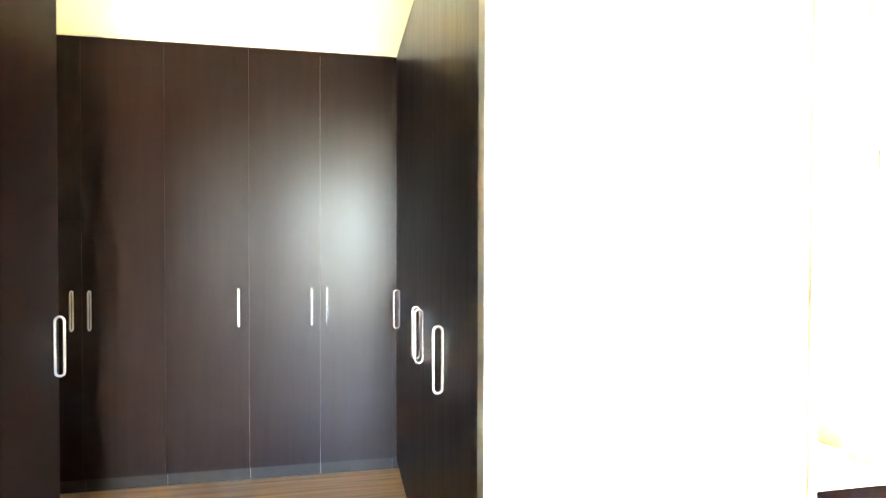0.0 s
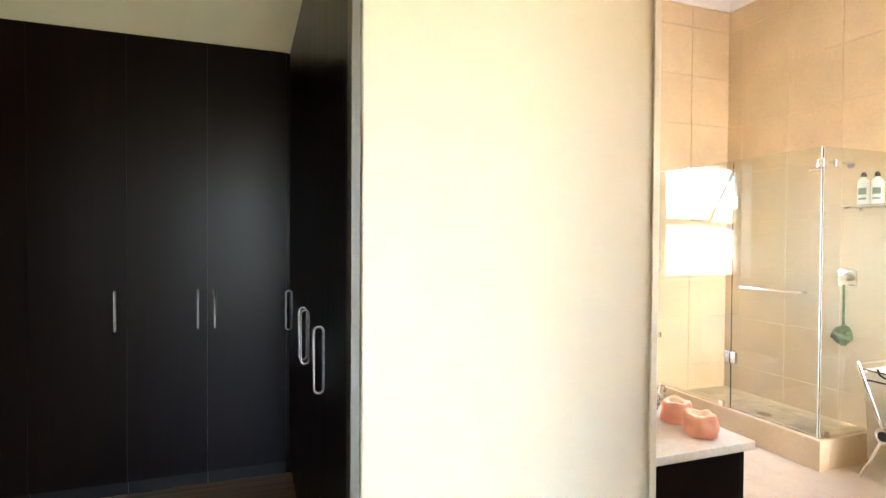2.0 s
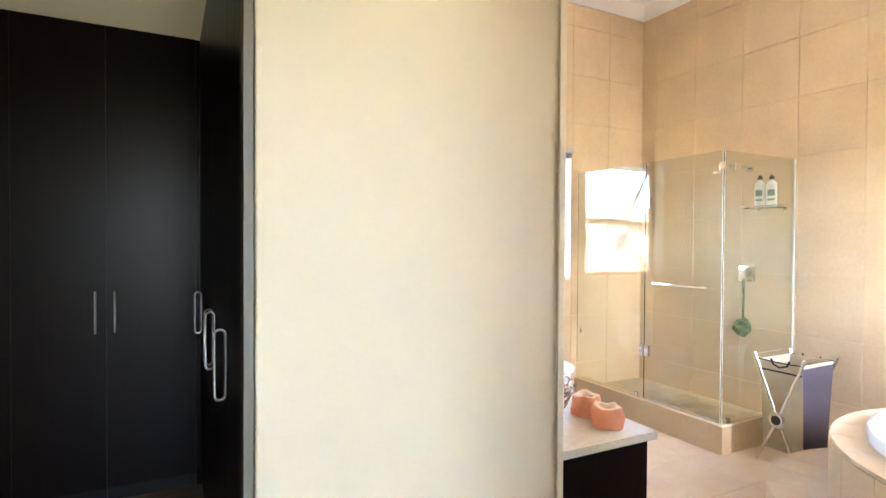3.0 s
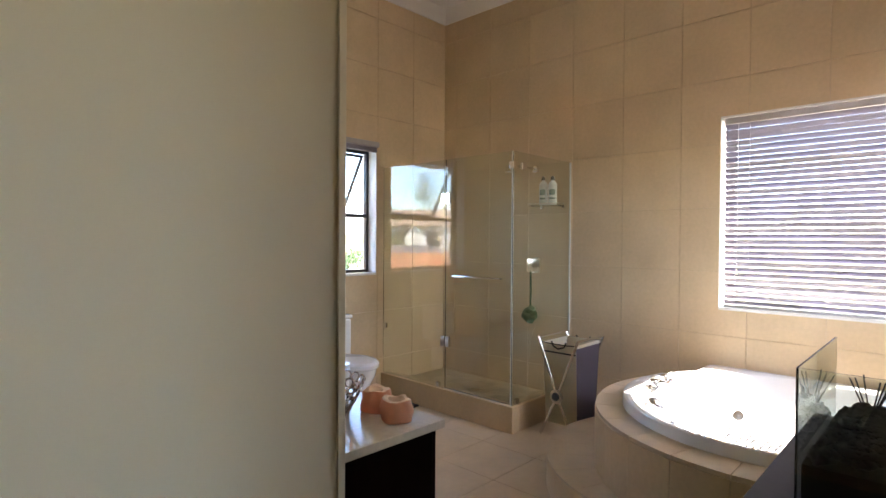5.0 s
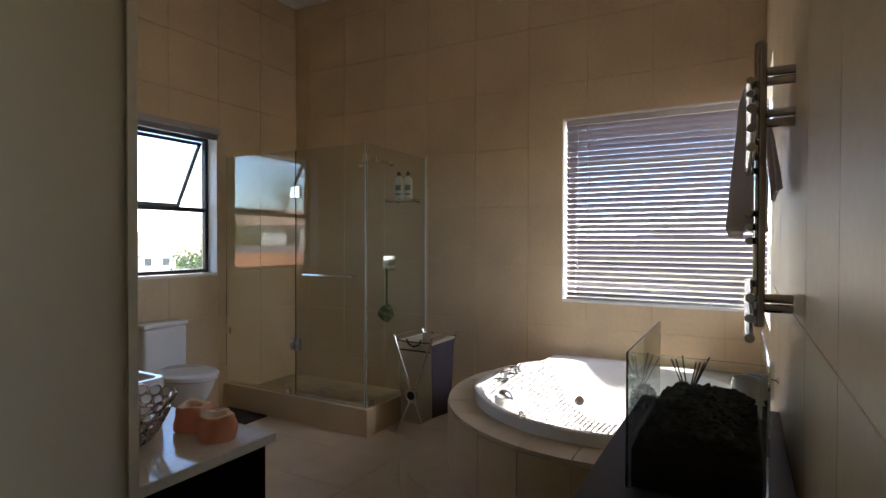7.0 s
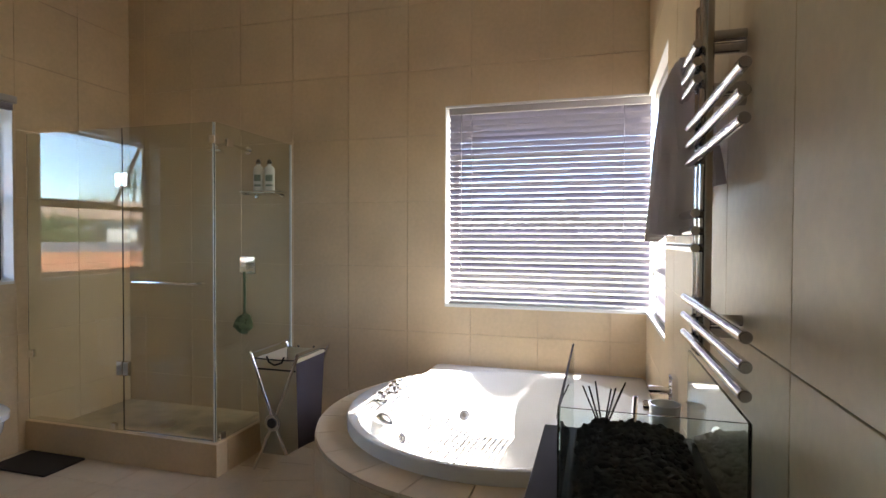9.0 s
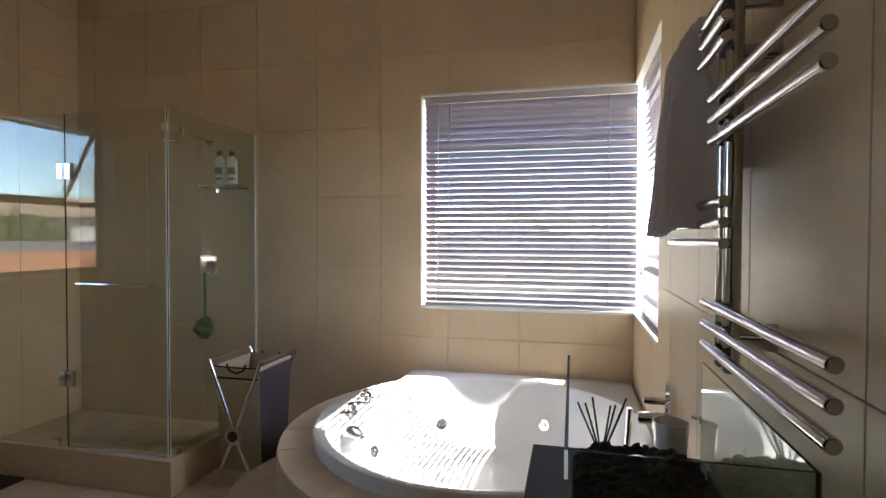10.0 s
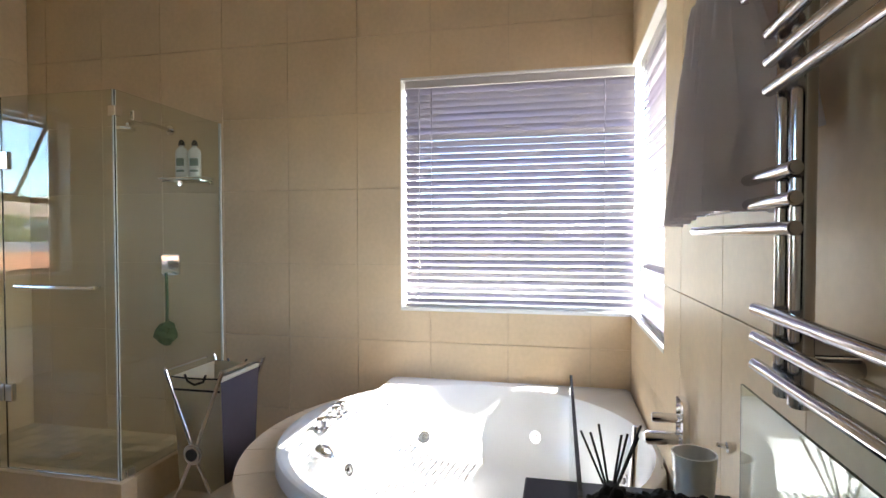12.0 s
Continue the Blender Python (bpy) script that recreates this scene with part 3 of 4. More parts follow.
tr = part("towel_bar", tube([(SX - 0.005, 2.40, 1.152), (SX - 0.045, 2.40, 1.152), (SX - 0.052, 2.42, 1.152), (SX - 0.052, 2.85, 1.152), (SX - 0.045, 2.87, 1.152), (SX - 0.005, 2.87, 1.152)], 0.008), M_CHROME, enc, "chrome towel bar on the door", True)

arm = thing("wall_shower", "chrome shower head on a wall arm", "shower")
part("arm", tube([(XE - 0.002, 2.66, 2.085), (XE - 0.15, 2.66, 2.095), (XE - 0.30, 2.66, 2.085), (XE - 0.36, 2.66, 2.055)], 0.011), M_CHROME, arm, smooth=True)
part("rose", lathe([(0.012, 0.03), (0.05, 0.012), (0.055, 0.0), (0.05, -0.004)], (XE - 0.37, 2.66, 2.02), 28), M_CHROME, arm, smooth=True)
part("flange", rod((XE - 0.014, 2.66, 2.085), (XE - 0.002, 2.66, 2.085), 0.03, 20), M_CHROME, arm)
mix = thing("shower_mixer", "chrome shower mixer with a lever", "tap")
part("plate", box(XE - 0.014, XE - 0.002, 2.60, 2.74, 1.155, 1.285, 0.01), M_CHROME, mix)
part("lever", rod((XE - 0.06, 2.67, 1.22), (XE - 0.014, 2.67, 1.22), 0.028, 20, bevel=0.004), M_CHROME, mix, smooth=True)
brush = thing("back_brush", "long handled brush with a green sponge, hanging", "brush")
part("stick", tube([(XE - 0.05, 2.67, 1.17), (XE - 0.045, 2.67, 0.98), (XE - 0.05, 2.67, 0.82)], 0.010), M_GREEN, brush, smooth=True)
b = bmesh.new()
bmesh.ops.create_icosphere(b, subdivisions=3, radius=1, matrix=pose(XE - 0.06, 2.67, 0.78) @ Matrix.Diagonal((0.05, 0.072, 0.075, 1)))
for v in b.verts:
    v.co += v.normal * (noise.noise(v.co * 34) * 0.022 + noise.noise(v.co * 90) * 0.008)
part("sponge", b, M_GREEN, brush, smooth=True)
shelf = thing("shower_shelf", "small glass corner shelf with chrome rail in the shower", "shelf")
glass("shelf_glass", (XE - 0.125, XE - 0.004, 2.36, 2.63, 1.745, 1.753), shelf)
part("rail", tube([(XE - 0.006, 2.34, 1.765), (XE - 0.12, 2.34, 1.765), (XE - 0.13, 2.36, 1.765), (XE - 0.13, 2.65, 1.765), (XE - 0.006, 2.65, 1.765)], 0.005), M_CHROME, shelf, smooth=True)
for y in (2.36, 2.58):
    part("bracket", rod((XE - 0.03, y, 1.735), (XE - 0.002, y, 1.735), 0.01, 12), M_CHROME, shelf)


def bottle(x, y, z, rot, h):
    th = thing("shampoo_bottle", "white plastic shampoo bottle with a dark pump cap", "bottle", "bottles on the shower shelf")
    b = bmesh.new()
    rings = []
    for f, zz in ((0.9, 0.0), (1.0, 0.008), (1.0, h * 0.72), (0.92, h * 0.80), (0.55, h * 0.86), (0.35, h * 0.88), (0.33, h * 0.92)):
        rings.append([b.verts.new((0.038 * f * math.cos(t) * (1 if f < 0.5 else 1), 0.026 * f * math.sin(t), zz)) for t in [2 * math.pi * k / 20 for k in range(20)]])
    for u, w in zip(rings, rings[1:]):
        for k in range(20):
            b.faces.new((u[k], u[(k + 1) % 20], w[(k + 1) % 20], w[k]))
    b.faces.new(rings[0]), b.faces.new(rings[-1])
    part("body", b, M_BOTTLE, th, smooth=True)
    part("cap", lathe([(0.018, 0), (0.018, 0.018), (0.013, 0.03), (0.006, 0.036)], (0, 0, h * 0.92), 16), M_RUBBER, th, "dark cap", True)
    b = bmesh.new()
    for zz0, zz1 in ((0.38, 0.58), (0.22, 0.28)):
        prev = None
        for k in range(7):
            t = radians(-90 - 40 + 80 * k / 6)
            cur = [b.verts.new((0.0388 * math.cos(t), 0.0268 * math.sin(t), h * q)) for q in (zz0, zz1)]
            if prev:
                b.faces.new((prev[0], cur[0], cur[1], prev[1]))
            prev = cur
    part("label_patch", b, M_LABEL, th, "grey-green printed label")
    th.matrix_basis = pose(x, y, z, 0, 0, rot)


bottle(XE - 0.07, 2.53, 1.753, -80, 0.24)
bottle(XE - 0.065, 2.44, 1.753, -70, 0.235)

# ---- laundry hamper ----
hp = thing("laundry_hamper", "cream and plum canvas laundry hamper on a chrome folding frame", "hamper")
HX0, HX1, HY0, HY1, HZ = 4.12, 4.49, 1.83, 2.15, 0.725
b = bmesh.new()
lo = [(HX0 + 0.05, HY0 + 0.03), (HX1 - 0.05, HY0 + 0.03), (HX1 - 0.05, HY1 - 0.03), (HX0 + 0.05, HY1 - 0.03)]
hi = [(HX0 + 0.01, HY0 + 0.02), (HX1 - 0.01, HY0 + 0.02), (HX1 - 0.01, HY1 - 0.02), (HX0 + 0.01, HY1 - 0.02)]


def hamper_panel(p0, p1, q0, q1, z0, z1, sag, n=8):
    """A cloth side that hangs and bellies out a little; thick, with rows from the floor of the bag to its rim."""
    b = bmesh.new()
    grid = []
    for i in range(n + 1):
        v = i / n
        row = []
        for j in range(n + 1):
            u = j / n
            lo2, hi2 = Vector(p0).lerp(Vector(p1), u), Vector(q0).lerp(Vector(q1), u)
            p = lo2.lerp(hi2, v)
            out = Vector((p1[1] - p0[1], p0[0] - p1[0])).normalized()
            p = p + out * sag * (math.sin(math.pi * u) * math.sin(math.pi * v) + 0.12 * noise.noise(Vector((u * 5, v * 4, p0[0] * 7))))
            row.append(b.verts.new((p[0], p[1], z0 + (z1 - z0) * v)))
        grid.append(row)
    for i in range(n):
        for j in range(n):
            b.faces.new((grid[i][j], grid[i][j + 1], grid[i + 1][j + 1], grid[i + 1][j]))
    bmesh.ops.solidify(b, geom=list(b.faces), thickness=0.003)
    return b


for i, m in enumerate((M_HAMPER_DARK, M_HAMPER_DARK, M_HAMPER, M_HAMPER)):
    j = (i + 1) % 4
    if m is M_HAMPER:
        part("cloth_panel", hamper_panel(lo[i], lo[j], hi[i], hi[j], 0.09, HZ - 0.035, 0.022), m, hp, "cream canvas side", True)
    else:
        k = 0.965
        mi, mj = [tuple(Vector(lo[q]).lerp(Vector(hi[q]), k)) for q in (i, j)]
        part("cloth_panel", hamper_panel(lo[i], lo[j], mi, mj, 0.09, 0.09 + k * (HZ - 0.125), 0.012), m, hp, "plum canvas side", True)
        part("cloth_band", hamper_panel(mi, mj, hi[i], hi[j], 0.091 + k * (HZ - 0.125), HZ - 0.035, 0.004), M_HAMPER, hp, "cream canvas band", True)
ins = 0.007
lo2 = [(x + ins * (1 if x < 4.3 else -1), y + ins * (1 if y < 2 else -1)) for x, y in lo]
hi2 = [(x + ins * (1 if x < 4.3 else -1), y + ins * (1 if y < 2 else -1)) for x, y in hi]
for i in (0, 1):
    part("lining", hamper_panel(lo2[i], lo2[i + 1], hi2[i], hi2[i + 1], 0.1, HZ - 0.034, 0.004), M_HAMPER, hp, "cream canvas lining", True)
part("hem_band", box(HX0 + 0.002, HX0 + 0.008, HY0 + 0.022, HY1 - 0.022, HZ - 0.105, HZ - 0.095, 0.001), M_RUBBER, hp, "dark hem band")
part("bag_bottom", box(lo[0][0], lo[1][0], lo[0][1], lo[2][1], 0.085, 0.095), M_HAMPER, hp)
for x in (HX0 - 0.01, HX1 + 0.01):
    leg1 = [(x, HY0 + 0.02, 0.008), (x, (HY0 + HY1) / 2, 0.31), (x, HY1 - 0.01, HZ - 0.03), (x, HY1, HZ)]
    leg2 = [(x, HY1 - 0.02, 0.008), (x, (HY0 + HY1) / 2, 0.31), (x, HY0 + 0.01, HZ - 0.03), (x, HY0, HZ)]
    for leg in (leg1, leg2):
        part("leg", tube(leg, 0.0105), M_CHROME, hp, "chrome frame leg", True)
    s = -1 if x < 4.3 else 1
    hub = part("hub", rod((x, (HY0 + HY1) / 2, 0.31), (x + s * 0.022, (HY0 + HY1) / 2, 0.31), 0.052, 28, bevel=0.008), M_STEEL, hp, "round steel joint disc", True)
    part("hub_cap", rod((x + s * 0.0225, (HY0 + HY1) / 2, 0.31), (x + s * 0.027, (HY0 + HY1) / 2, 0.31), 0.030, 24), M_RUBBER, hub, "black centre cap")
for y in (HY0, HY1):
    part("top_rail", rod((HX0 - 0.012, y, HZ), (HX1 + 0.012, y, HZ), 0.0095, 12), M_CHROME, hp)
for x in (HX0 + 0.005, HX1 - 0.005):
    part("rim", tube([(x, HY0 + 0.02, HZ - 0.035), (x, HY0 + 0.10, HZ - 0.04), (x, HY1 - 0.10, HZ - 0.04), (x, HY1 - 0.02, HZ - 0.035)], 0.004, 8), M_RUBBER, hp)
    part("handle", tube([(x, HY0 + 0.10, HZ - 0.02), (x, HY0 + 0.115, HZ - 0.055), (x, HY0 + 0.165, HZ - 0.072), (x, HY1 - 0.115, HZ - 0.055), (x, HY1 - 0.10, HZ - 0.02)], 0.006, 8), M_RUBBER, hp, "black carrying handle", True)

# ---- toilet ----
wc = thing("toilet", "white close-coupled ceramic toilet with its lid down", "toilet")
CX = 3.31
part("cistern", box(CX - 0.168, CX + 0.168, YN - 0.18, YN - 0.006, 0.445, 0.775, 0.022, seg=4), M_CERAMIC, wc, smooth=True)
part("cistern_lid", box(CX - 0.174, CX + 0.174, YN - 0.187, YN - 0.005, 0.776, 0.808, 0.01, seg=3), M_CERAMIC, wc, smooth=True)
part("flush_button", rod((CX, YN - 0.095, 0.808), (CX, YN - 0.095, 0.815), 0.022, 20), M_CHROME, wc)


def egg(cx, y0, y1, w, z, n=40):
    pts = []
    for k in range(n):
        a = 2 * math.pi * k / n
        yy = math.sin(a)
        half = w * (1 - 0.18 * max(0, -yy))
        pts.append((cx + half * math.cos(a), (y0 + y1) / 2 + (y1 - y0) / 2 * yy, z))
    return pts


b = bmesh.new()
rings = [[b.verts.new(p) for p in egg(CX, y0, YN - 0.02, w, z)] for y0, w, z in ((YN - 0.53, 0.150, 0.0), (YN - 0.535, 0.153, 0.02), (YN - 0.52, 0.147, 0.10), (YN - 0.53, 0.150, 0.20), (YN - 0.59, 0.168, 0.30), (YN - 0.645, 0.185, 0.38), (YN - 0.66, 0.190, 0.44))]
for u, w in zip(rings, rings[1:]):
    for k in range(40):
        b.faces.new((u[k], u[(k + 1) % 40], w[(k + 1) % 40], w[k]))
b.faces.new(rings[0]), b.faces.new(rings[-1])
part("bowl", b, M_CERAMIC, wc, smooth=True)
b = bmesh.new()
rings = [[b.verts.new(p) for p in egg(CX, YN - 0.67 + i, YN - 0.19, 0.196 - i, z)] for i, z in ((0.006, 0.442), (0.0, 0.448), (0.0, 0.474), (0.012, 0.486), (0.05, 0.491))]
for u, w in zip(rings, rings[1:]):
    for k in range(40):
        b.faces.new((u[k], u[(k + 1) % 40], w[(k + 1) % 40], w[k]))
b.faces.new(rings[0]), b.faces.new(rings[-1])
part("lid", b, M_CERAMIC, wc, "white toilet lid, closed", True)
mt = thing("bath_mat", "small dark bath mat on the tiled floor", "mat")
b = box(3.66, 3.93, 3.25, 3.71, 0.001, 0.016, 0.006)
part("top_fabric", b, M_MAT, mt)

# ---- vanity ----
van = thing("vanity_cabinet", "dark wenge vanity cabinet on the tiled floor", "cabinet")
VX, VY0, VY1, VZ = 2.044, 1.169, 2.75, 0.827
part("body", box(XP + 0.004, VX - 0.03, VY0 + 0.03, VY1, 0.0, VZ - 0.031, 0.002), M_WENGE, van)
for i in range(3):
    y0 = VY0 + 0.03 + i * 0.507
    d = part("door", box(VX - 0.0295, VX - 0.012, y0 + 0.003, y0 + 0.504, 0.08, VZ - 0.04, 0.002), M_WENGE, van)
    part("handle", tube([(VX - 0.012, y0 + 0.45, 0.5), (VX + 0.012, y0 + 0.45, 0.5), (VX + 0.012, y0 + 0.45, 0.66), (VX - 0.012, y0 + 0.45, 0.66)], 0.005, 8), M_STEEL, d)
top = thing("vanity_worktop", "cream polished stone worktop over the dark vanity", "worktop")
part("slab", box(XP + 0.003, VX, VY0, VY1, VZ - 0.03, VZ, 0.003), M_COUNTER, top)


def candle(x, y, r, h, turn, seed):
    """A hewn block of salt with a hollow for the light."""
    th = thing("candle_holder", "orange salt crystal tealight holder on the worktop", "candle holder", "candle holders on the vanity")

    def hewn(rows):
        b = bmesh.new()
        rings = []
        for f, z, square in rows:
            ring = []
            for k in range(44):
                t = 2 * math.pi * k / 44
                c, q = math.cos(t), math.sin(t)
                rad = r * f / (abs(c) ** square + abs(q) ** square) ** (1 / square)
                p = Vector((rad * c, rad * q, z))
                w = noise.noise(p * 26 + Vector((seed, 0, 0))) * 0.008 + noise.noise(p * 70 + Vector((0, seed, 0))) * 0.0025
                ring.append(b.verts.new((p.x + c * w, p.y + q * w, max(0.0, p.z + (0.0 if z <= 0 else w * 0.9 * (z / h) ** 4)))))
            rings.append(ring)
        for u, w in zip(rings, rings[1:]):
            for k in range(44):
                b.faces.new((u[k], u[(k + 1) % 44], w[(k + 1) % 44], w[k]))
        return b, rings

    b, rings = hewn([(0.80, 0.0, 3.0)] + [(0.95 + 0.05 * math.sin(math.pi * i / 7), 0.004 + (h - 0.012) * i / 7, 3.2) for i in range(8)] + [(0.86, h, 3.2)])
    b.faces.new(rings[0])
    part("block", b, M_CANDLE, th, smooth=True)
    b, rings = hewn([(0.87, h - 0.001, 3.2), (0.74, h + 0.002, 2.8), (0.56, h - 0.001, 2.2), (0.48, h - 0.012, 2.0), (0.44, h - 0.03, 2.0), (0.1, h - 0.031, 2.0)])
    b.faces.new(rings[-1])
    part("top", b, M_WAX, th, "pale worn hollow", True)
    th.matrix_basis = pose(x, y, VZ, 0, 0, turn)


candle(1.935, 1.405, 0.050, 0.078, 25, 1.0)
candle(1.915, 1.275, 0.050, 0.074, -15, 5.0)
bn = thing("counter_basin", "white square ceramic counter-top basin", "basin")
b = bmesh.new()


def square_ring(b, cx, cy, hw, z, rnd, n=6):
    pts = []
    for qx, qy, a0 in ((1, 1, 0), (-1, 1, 90), (-1, -1, 180), (1, -1, 270)):
        for k in range(n + 1):
            a = radians(a0 + 90 * k / n)
            pts.append(b.verts.new((cx + qx * (hw - rnd) + rnd * math.cos(a), cy + qy * (hw - rnd) + rnd * math.sin(a), z)))
    return pts


rings = [square_ring(b, 1.79, 1.79, hw, VZ + z, 0.03) for hw, z in ((0.15, 0.0), (0.185, 0.02), (0.19, 0.125), (0.187, 0.13), (0.172, 0.13), (0.168, 0.124), (0.15, 0.03), (0.08, 0.022))]
for u, w in zip(rings, rings[1:]):
    for k in range(len(u)):
        b.faces.new((u[k], u[(k + 1) % len(u)], w[(k + 1) % len(u)], w[k]))
b.faces.new(rings[0]), b.faces.new(rings[-1])
part("bowl", b, M_CERAMIC, bn, smooth=True)

bowl = thing("openwork_bowl", "silver openwork ring bowl holding pale shells", "bowl")
OC = Vector((1.745, 1.45, VZ))


def bowl_point(a, v):
    r = 0.062 + 0.072 * v ** 0.7
    return OC + Vector((r * math.cos(a), r * math.sin(a), 0.012 + 0.125 * v))


b = None
for row in range(5):
    v = 0.11 + row * 0.2
    n = 18
    for k in range(n):
        a = 2 * math.pi * (k + 0.5 * (row % 2)) / n
        ring = []
        for q in range(10):
            t = 2 * math.pi * q / 10
            ring.append(bowl_point(a + 0.165 * math.cos(t), min(1.05, max(0.0, v + 0.115 * math.sin(t)))))
        part("ring", tube(ring, 0.0034, 5, True), M_RAIL, bowl, smooth=True)
part("foot", lathe([(0.05, 0.0), (0.056, 0.006), (0.056, 0.012), (0.02, 0.014)], OC, 28), M_STEEL, bowl)
for i in range(7):
    th = thing("shell", "pale sea shell lying in the bowl", "shell", "shells in the bowl")
    b = bmesh.new()
    bmesh.ops.create_icosphere(b, subdivisions=2, radius=1)
    for v in b.verts:
        v.co = Vector((v.co.x * 0.034, v.co.y * 0.027, v.co.z * 0.022)) * (1 + 0.25 * math.sin(9 * math.atan2(v.co.y, v.co.x)) * 0.4)
    part("body", b, M_SHELL, th, smooth=True)
    th.matrix_basis = pose(OC.x + 0.05 * math.cos(i * 1.05) * (i > 0), OC.y + 0.05 * math.sin(i * 1.05) * (i > 0), VZ + 0.08 + 0.028 * (i == 0) + 0.004 * (i % 3), 20 * i, 15 * i, 50 * i)

# ---- black ledge with the glass tank ----
LX0, LX1, LY1, LZ = 2.00, 3.06, 0.275, 0.82
led = thing("black_ledge_cabinet", "black painted ledge cabinet between door and bath", "cabinet")
part("body", box(LX0 + 0.012, LX1 - 0.01, YS + 0.003, LY1 - 0.012, 0.0, LZ - 0.031, 0.003), M_BLACK, led)
part("top", box(LX0, LX1, YS + 0.002, LY1, LZ - 0.03, LZ, 0.004), M_BLACK, led)
tank = thing("glass_tank", "open clear glass tank filled with black pebbles", "glass tank")
KX0, KX1, KY0, KY1, KZ = 2.200, 2.778, -0.118, 0.177, 1.144
glass("end_pane", (KX0, KX0 + 0.005, KY0, KY1, LZ + 0.001, KZ), tank, M_TANK)
glass("side_pane", (KX0 + 0.0055, KX1, KY1 - 0.005, KY1, LZ + 0.001, KZ), tank, M_TANK)
glass("side_pane", (KX0 + 0.0055, KX1, KY0, KY0 + 0.005, LZ + 0.001, KZ), tank, M_TANK)
peb = tagged(new("pebbles"), "heap of small black pebbles in the glass tank", "pebbles", kind="stuff")
pm = []
for s in range(6):
    b = bmesh.new()
    bmesh.ops.create_icosphere(b, subdivisions=2, radius=1)
    for v in b.verts:
        v.co = Vector((v.co.x * 0.016, v.co.y * 0.013, v.co.z * 0.009)) * (1 + 0.3 * noise.noise(v.co * 1.3 + Vector((s * 7, 0, 0))))
    pm.append(b)
b = box(KX0 + 0.012, KX1 - 0.03, KY0 + 0.012, KY1 - 0.012, LZ + 0.001, LZ + 0.095)
verts, faces = [], []
for k in range(1500):
    x, y = random.uniform(KX0 + 0.03, KX1 - 0.03), random.uniform(KY0 + 0.025, KY1 - 0.025)
    edge = min(1.0, (KY1 - 0.01 - y) / 0.07, (y - KY0 - 0.01) / 0.07, (KX1 - x) / 0.05)
    z = LZ + 0.085 + 0.045 * edge + random.uniform(-0.012, 0.008)
    m = pose(x, y, z, random.uniform(-40, 40), random.uniform(-40, 40), random.uniform(0, 360))
    src = pm[k % 6]
    src.verts.index_update()
    o = len(verts)
    verts += [m @ v.co for v in src.verts]
    faces += [[o + v.index for v in f.verts] for f in src.faces]
me = bpy.data.meshes.new("pebble_heap")
me.from_pydata(verts, [], faces)
me.materials.append(M_PEBBLE)
heap = new("heap", me)
heap.parent = peb
part("bed", b, M_PEBBLE, peb)
dif = thing("reed_diffuser", "dark glass reed diffuser with black sticks on the black ledge", "reed diffuser")
DC = Vector((2.872, 0.094, LZ))
part("jar", lathe([(0.03, 0.0), (0.042, 0.012), (0.045, 0.035), (0.036, 0.058), (0.016, 0.07), (0.016, 0.085)], DC, 28), M_RUBBER, dif, "dark round jar", True)
for i, (dx, dy) in enumerate(((0.03, 0.058), (0.0, 0.040), (0.03, 0.022), (0.03, -0.035), (-0.01, -0.050), (0.04, -0.062), (0.02, -0.022))):
    part("reed", rod(DC + Vector((0, 0, 0.05)), DC + Vector((dx, dy, 0.178 + 0.008 * (i % 3))), 0.0024, 8), M_RUBBER, dif)
    
# ---- bath mixer on the south wall ----
tap = thing("bath_mixer", "chrome wall-mounted bath mixer with a plate and spout", "tap")
part("plate", box(3.45, 3.55, YS + 0.002, YS + 0.014, 0.755, 0.905, 0.018, seg=4), M_CHROME, tap, smooth=True)
part("lever", rod((3.50, YS + 0.014, 0.845), (3.50, YS + 0.10, 0.845), 0.015, 16, bevel=0.003), M_CHROME, tap, smooth=True)
part("spout", rod((3.50, YS + 0.014, 0.785), (3.50, YS + 0.12, 0.780), 0.021, 20, bevel=0.004), M_CHROME, tap, smooth=True)
hs = thing("hand_shower", "slim chrome hand shower standing on the bath rim", "hand shower")
part("socket", lathe([(0.022, 0.0), (0.022, 0.012), (0.012, 0.02), (0.011, 0.05)], (3.50, -0.02, SZ), 20), M_CHROME, hs, smooth=True)
part("handle", rod((3.50, -0.02, SZ + 0.03), (3.49, -0.035, SZ + 0.30), 0.010, 14, bevel=0.002), M_CHROME, hs, smooth=True)
bw = thing("candle_cup", "white ceramic candle cup on the black ledge", "cup")
part("body", lathe([(0.032, 0.0), (0.036, 0.004), (0.044, 0.12), (0.045, 0.13), (0.041, 0.13), (0.034, 0.012), (0.004, 0.010)], (2.955, -0.080, LZ), 32), M_CERAMIC, bw, smooth=True)
hk = thing("wall_hook", "small chrome hook on the tiled wall", "hook")
part("rose", rod((3.06, YS + 0.002, 0.928), (3.06, YS + 0.010, 0.928), 0.012, 16), M_CHROME, hk)
part("peg", rod((3.06, YS + 0.010, 0.928), (3.06, YS + 0.030, 0.933), 0.005, 12), M_CHROME, hk)

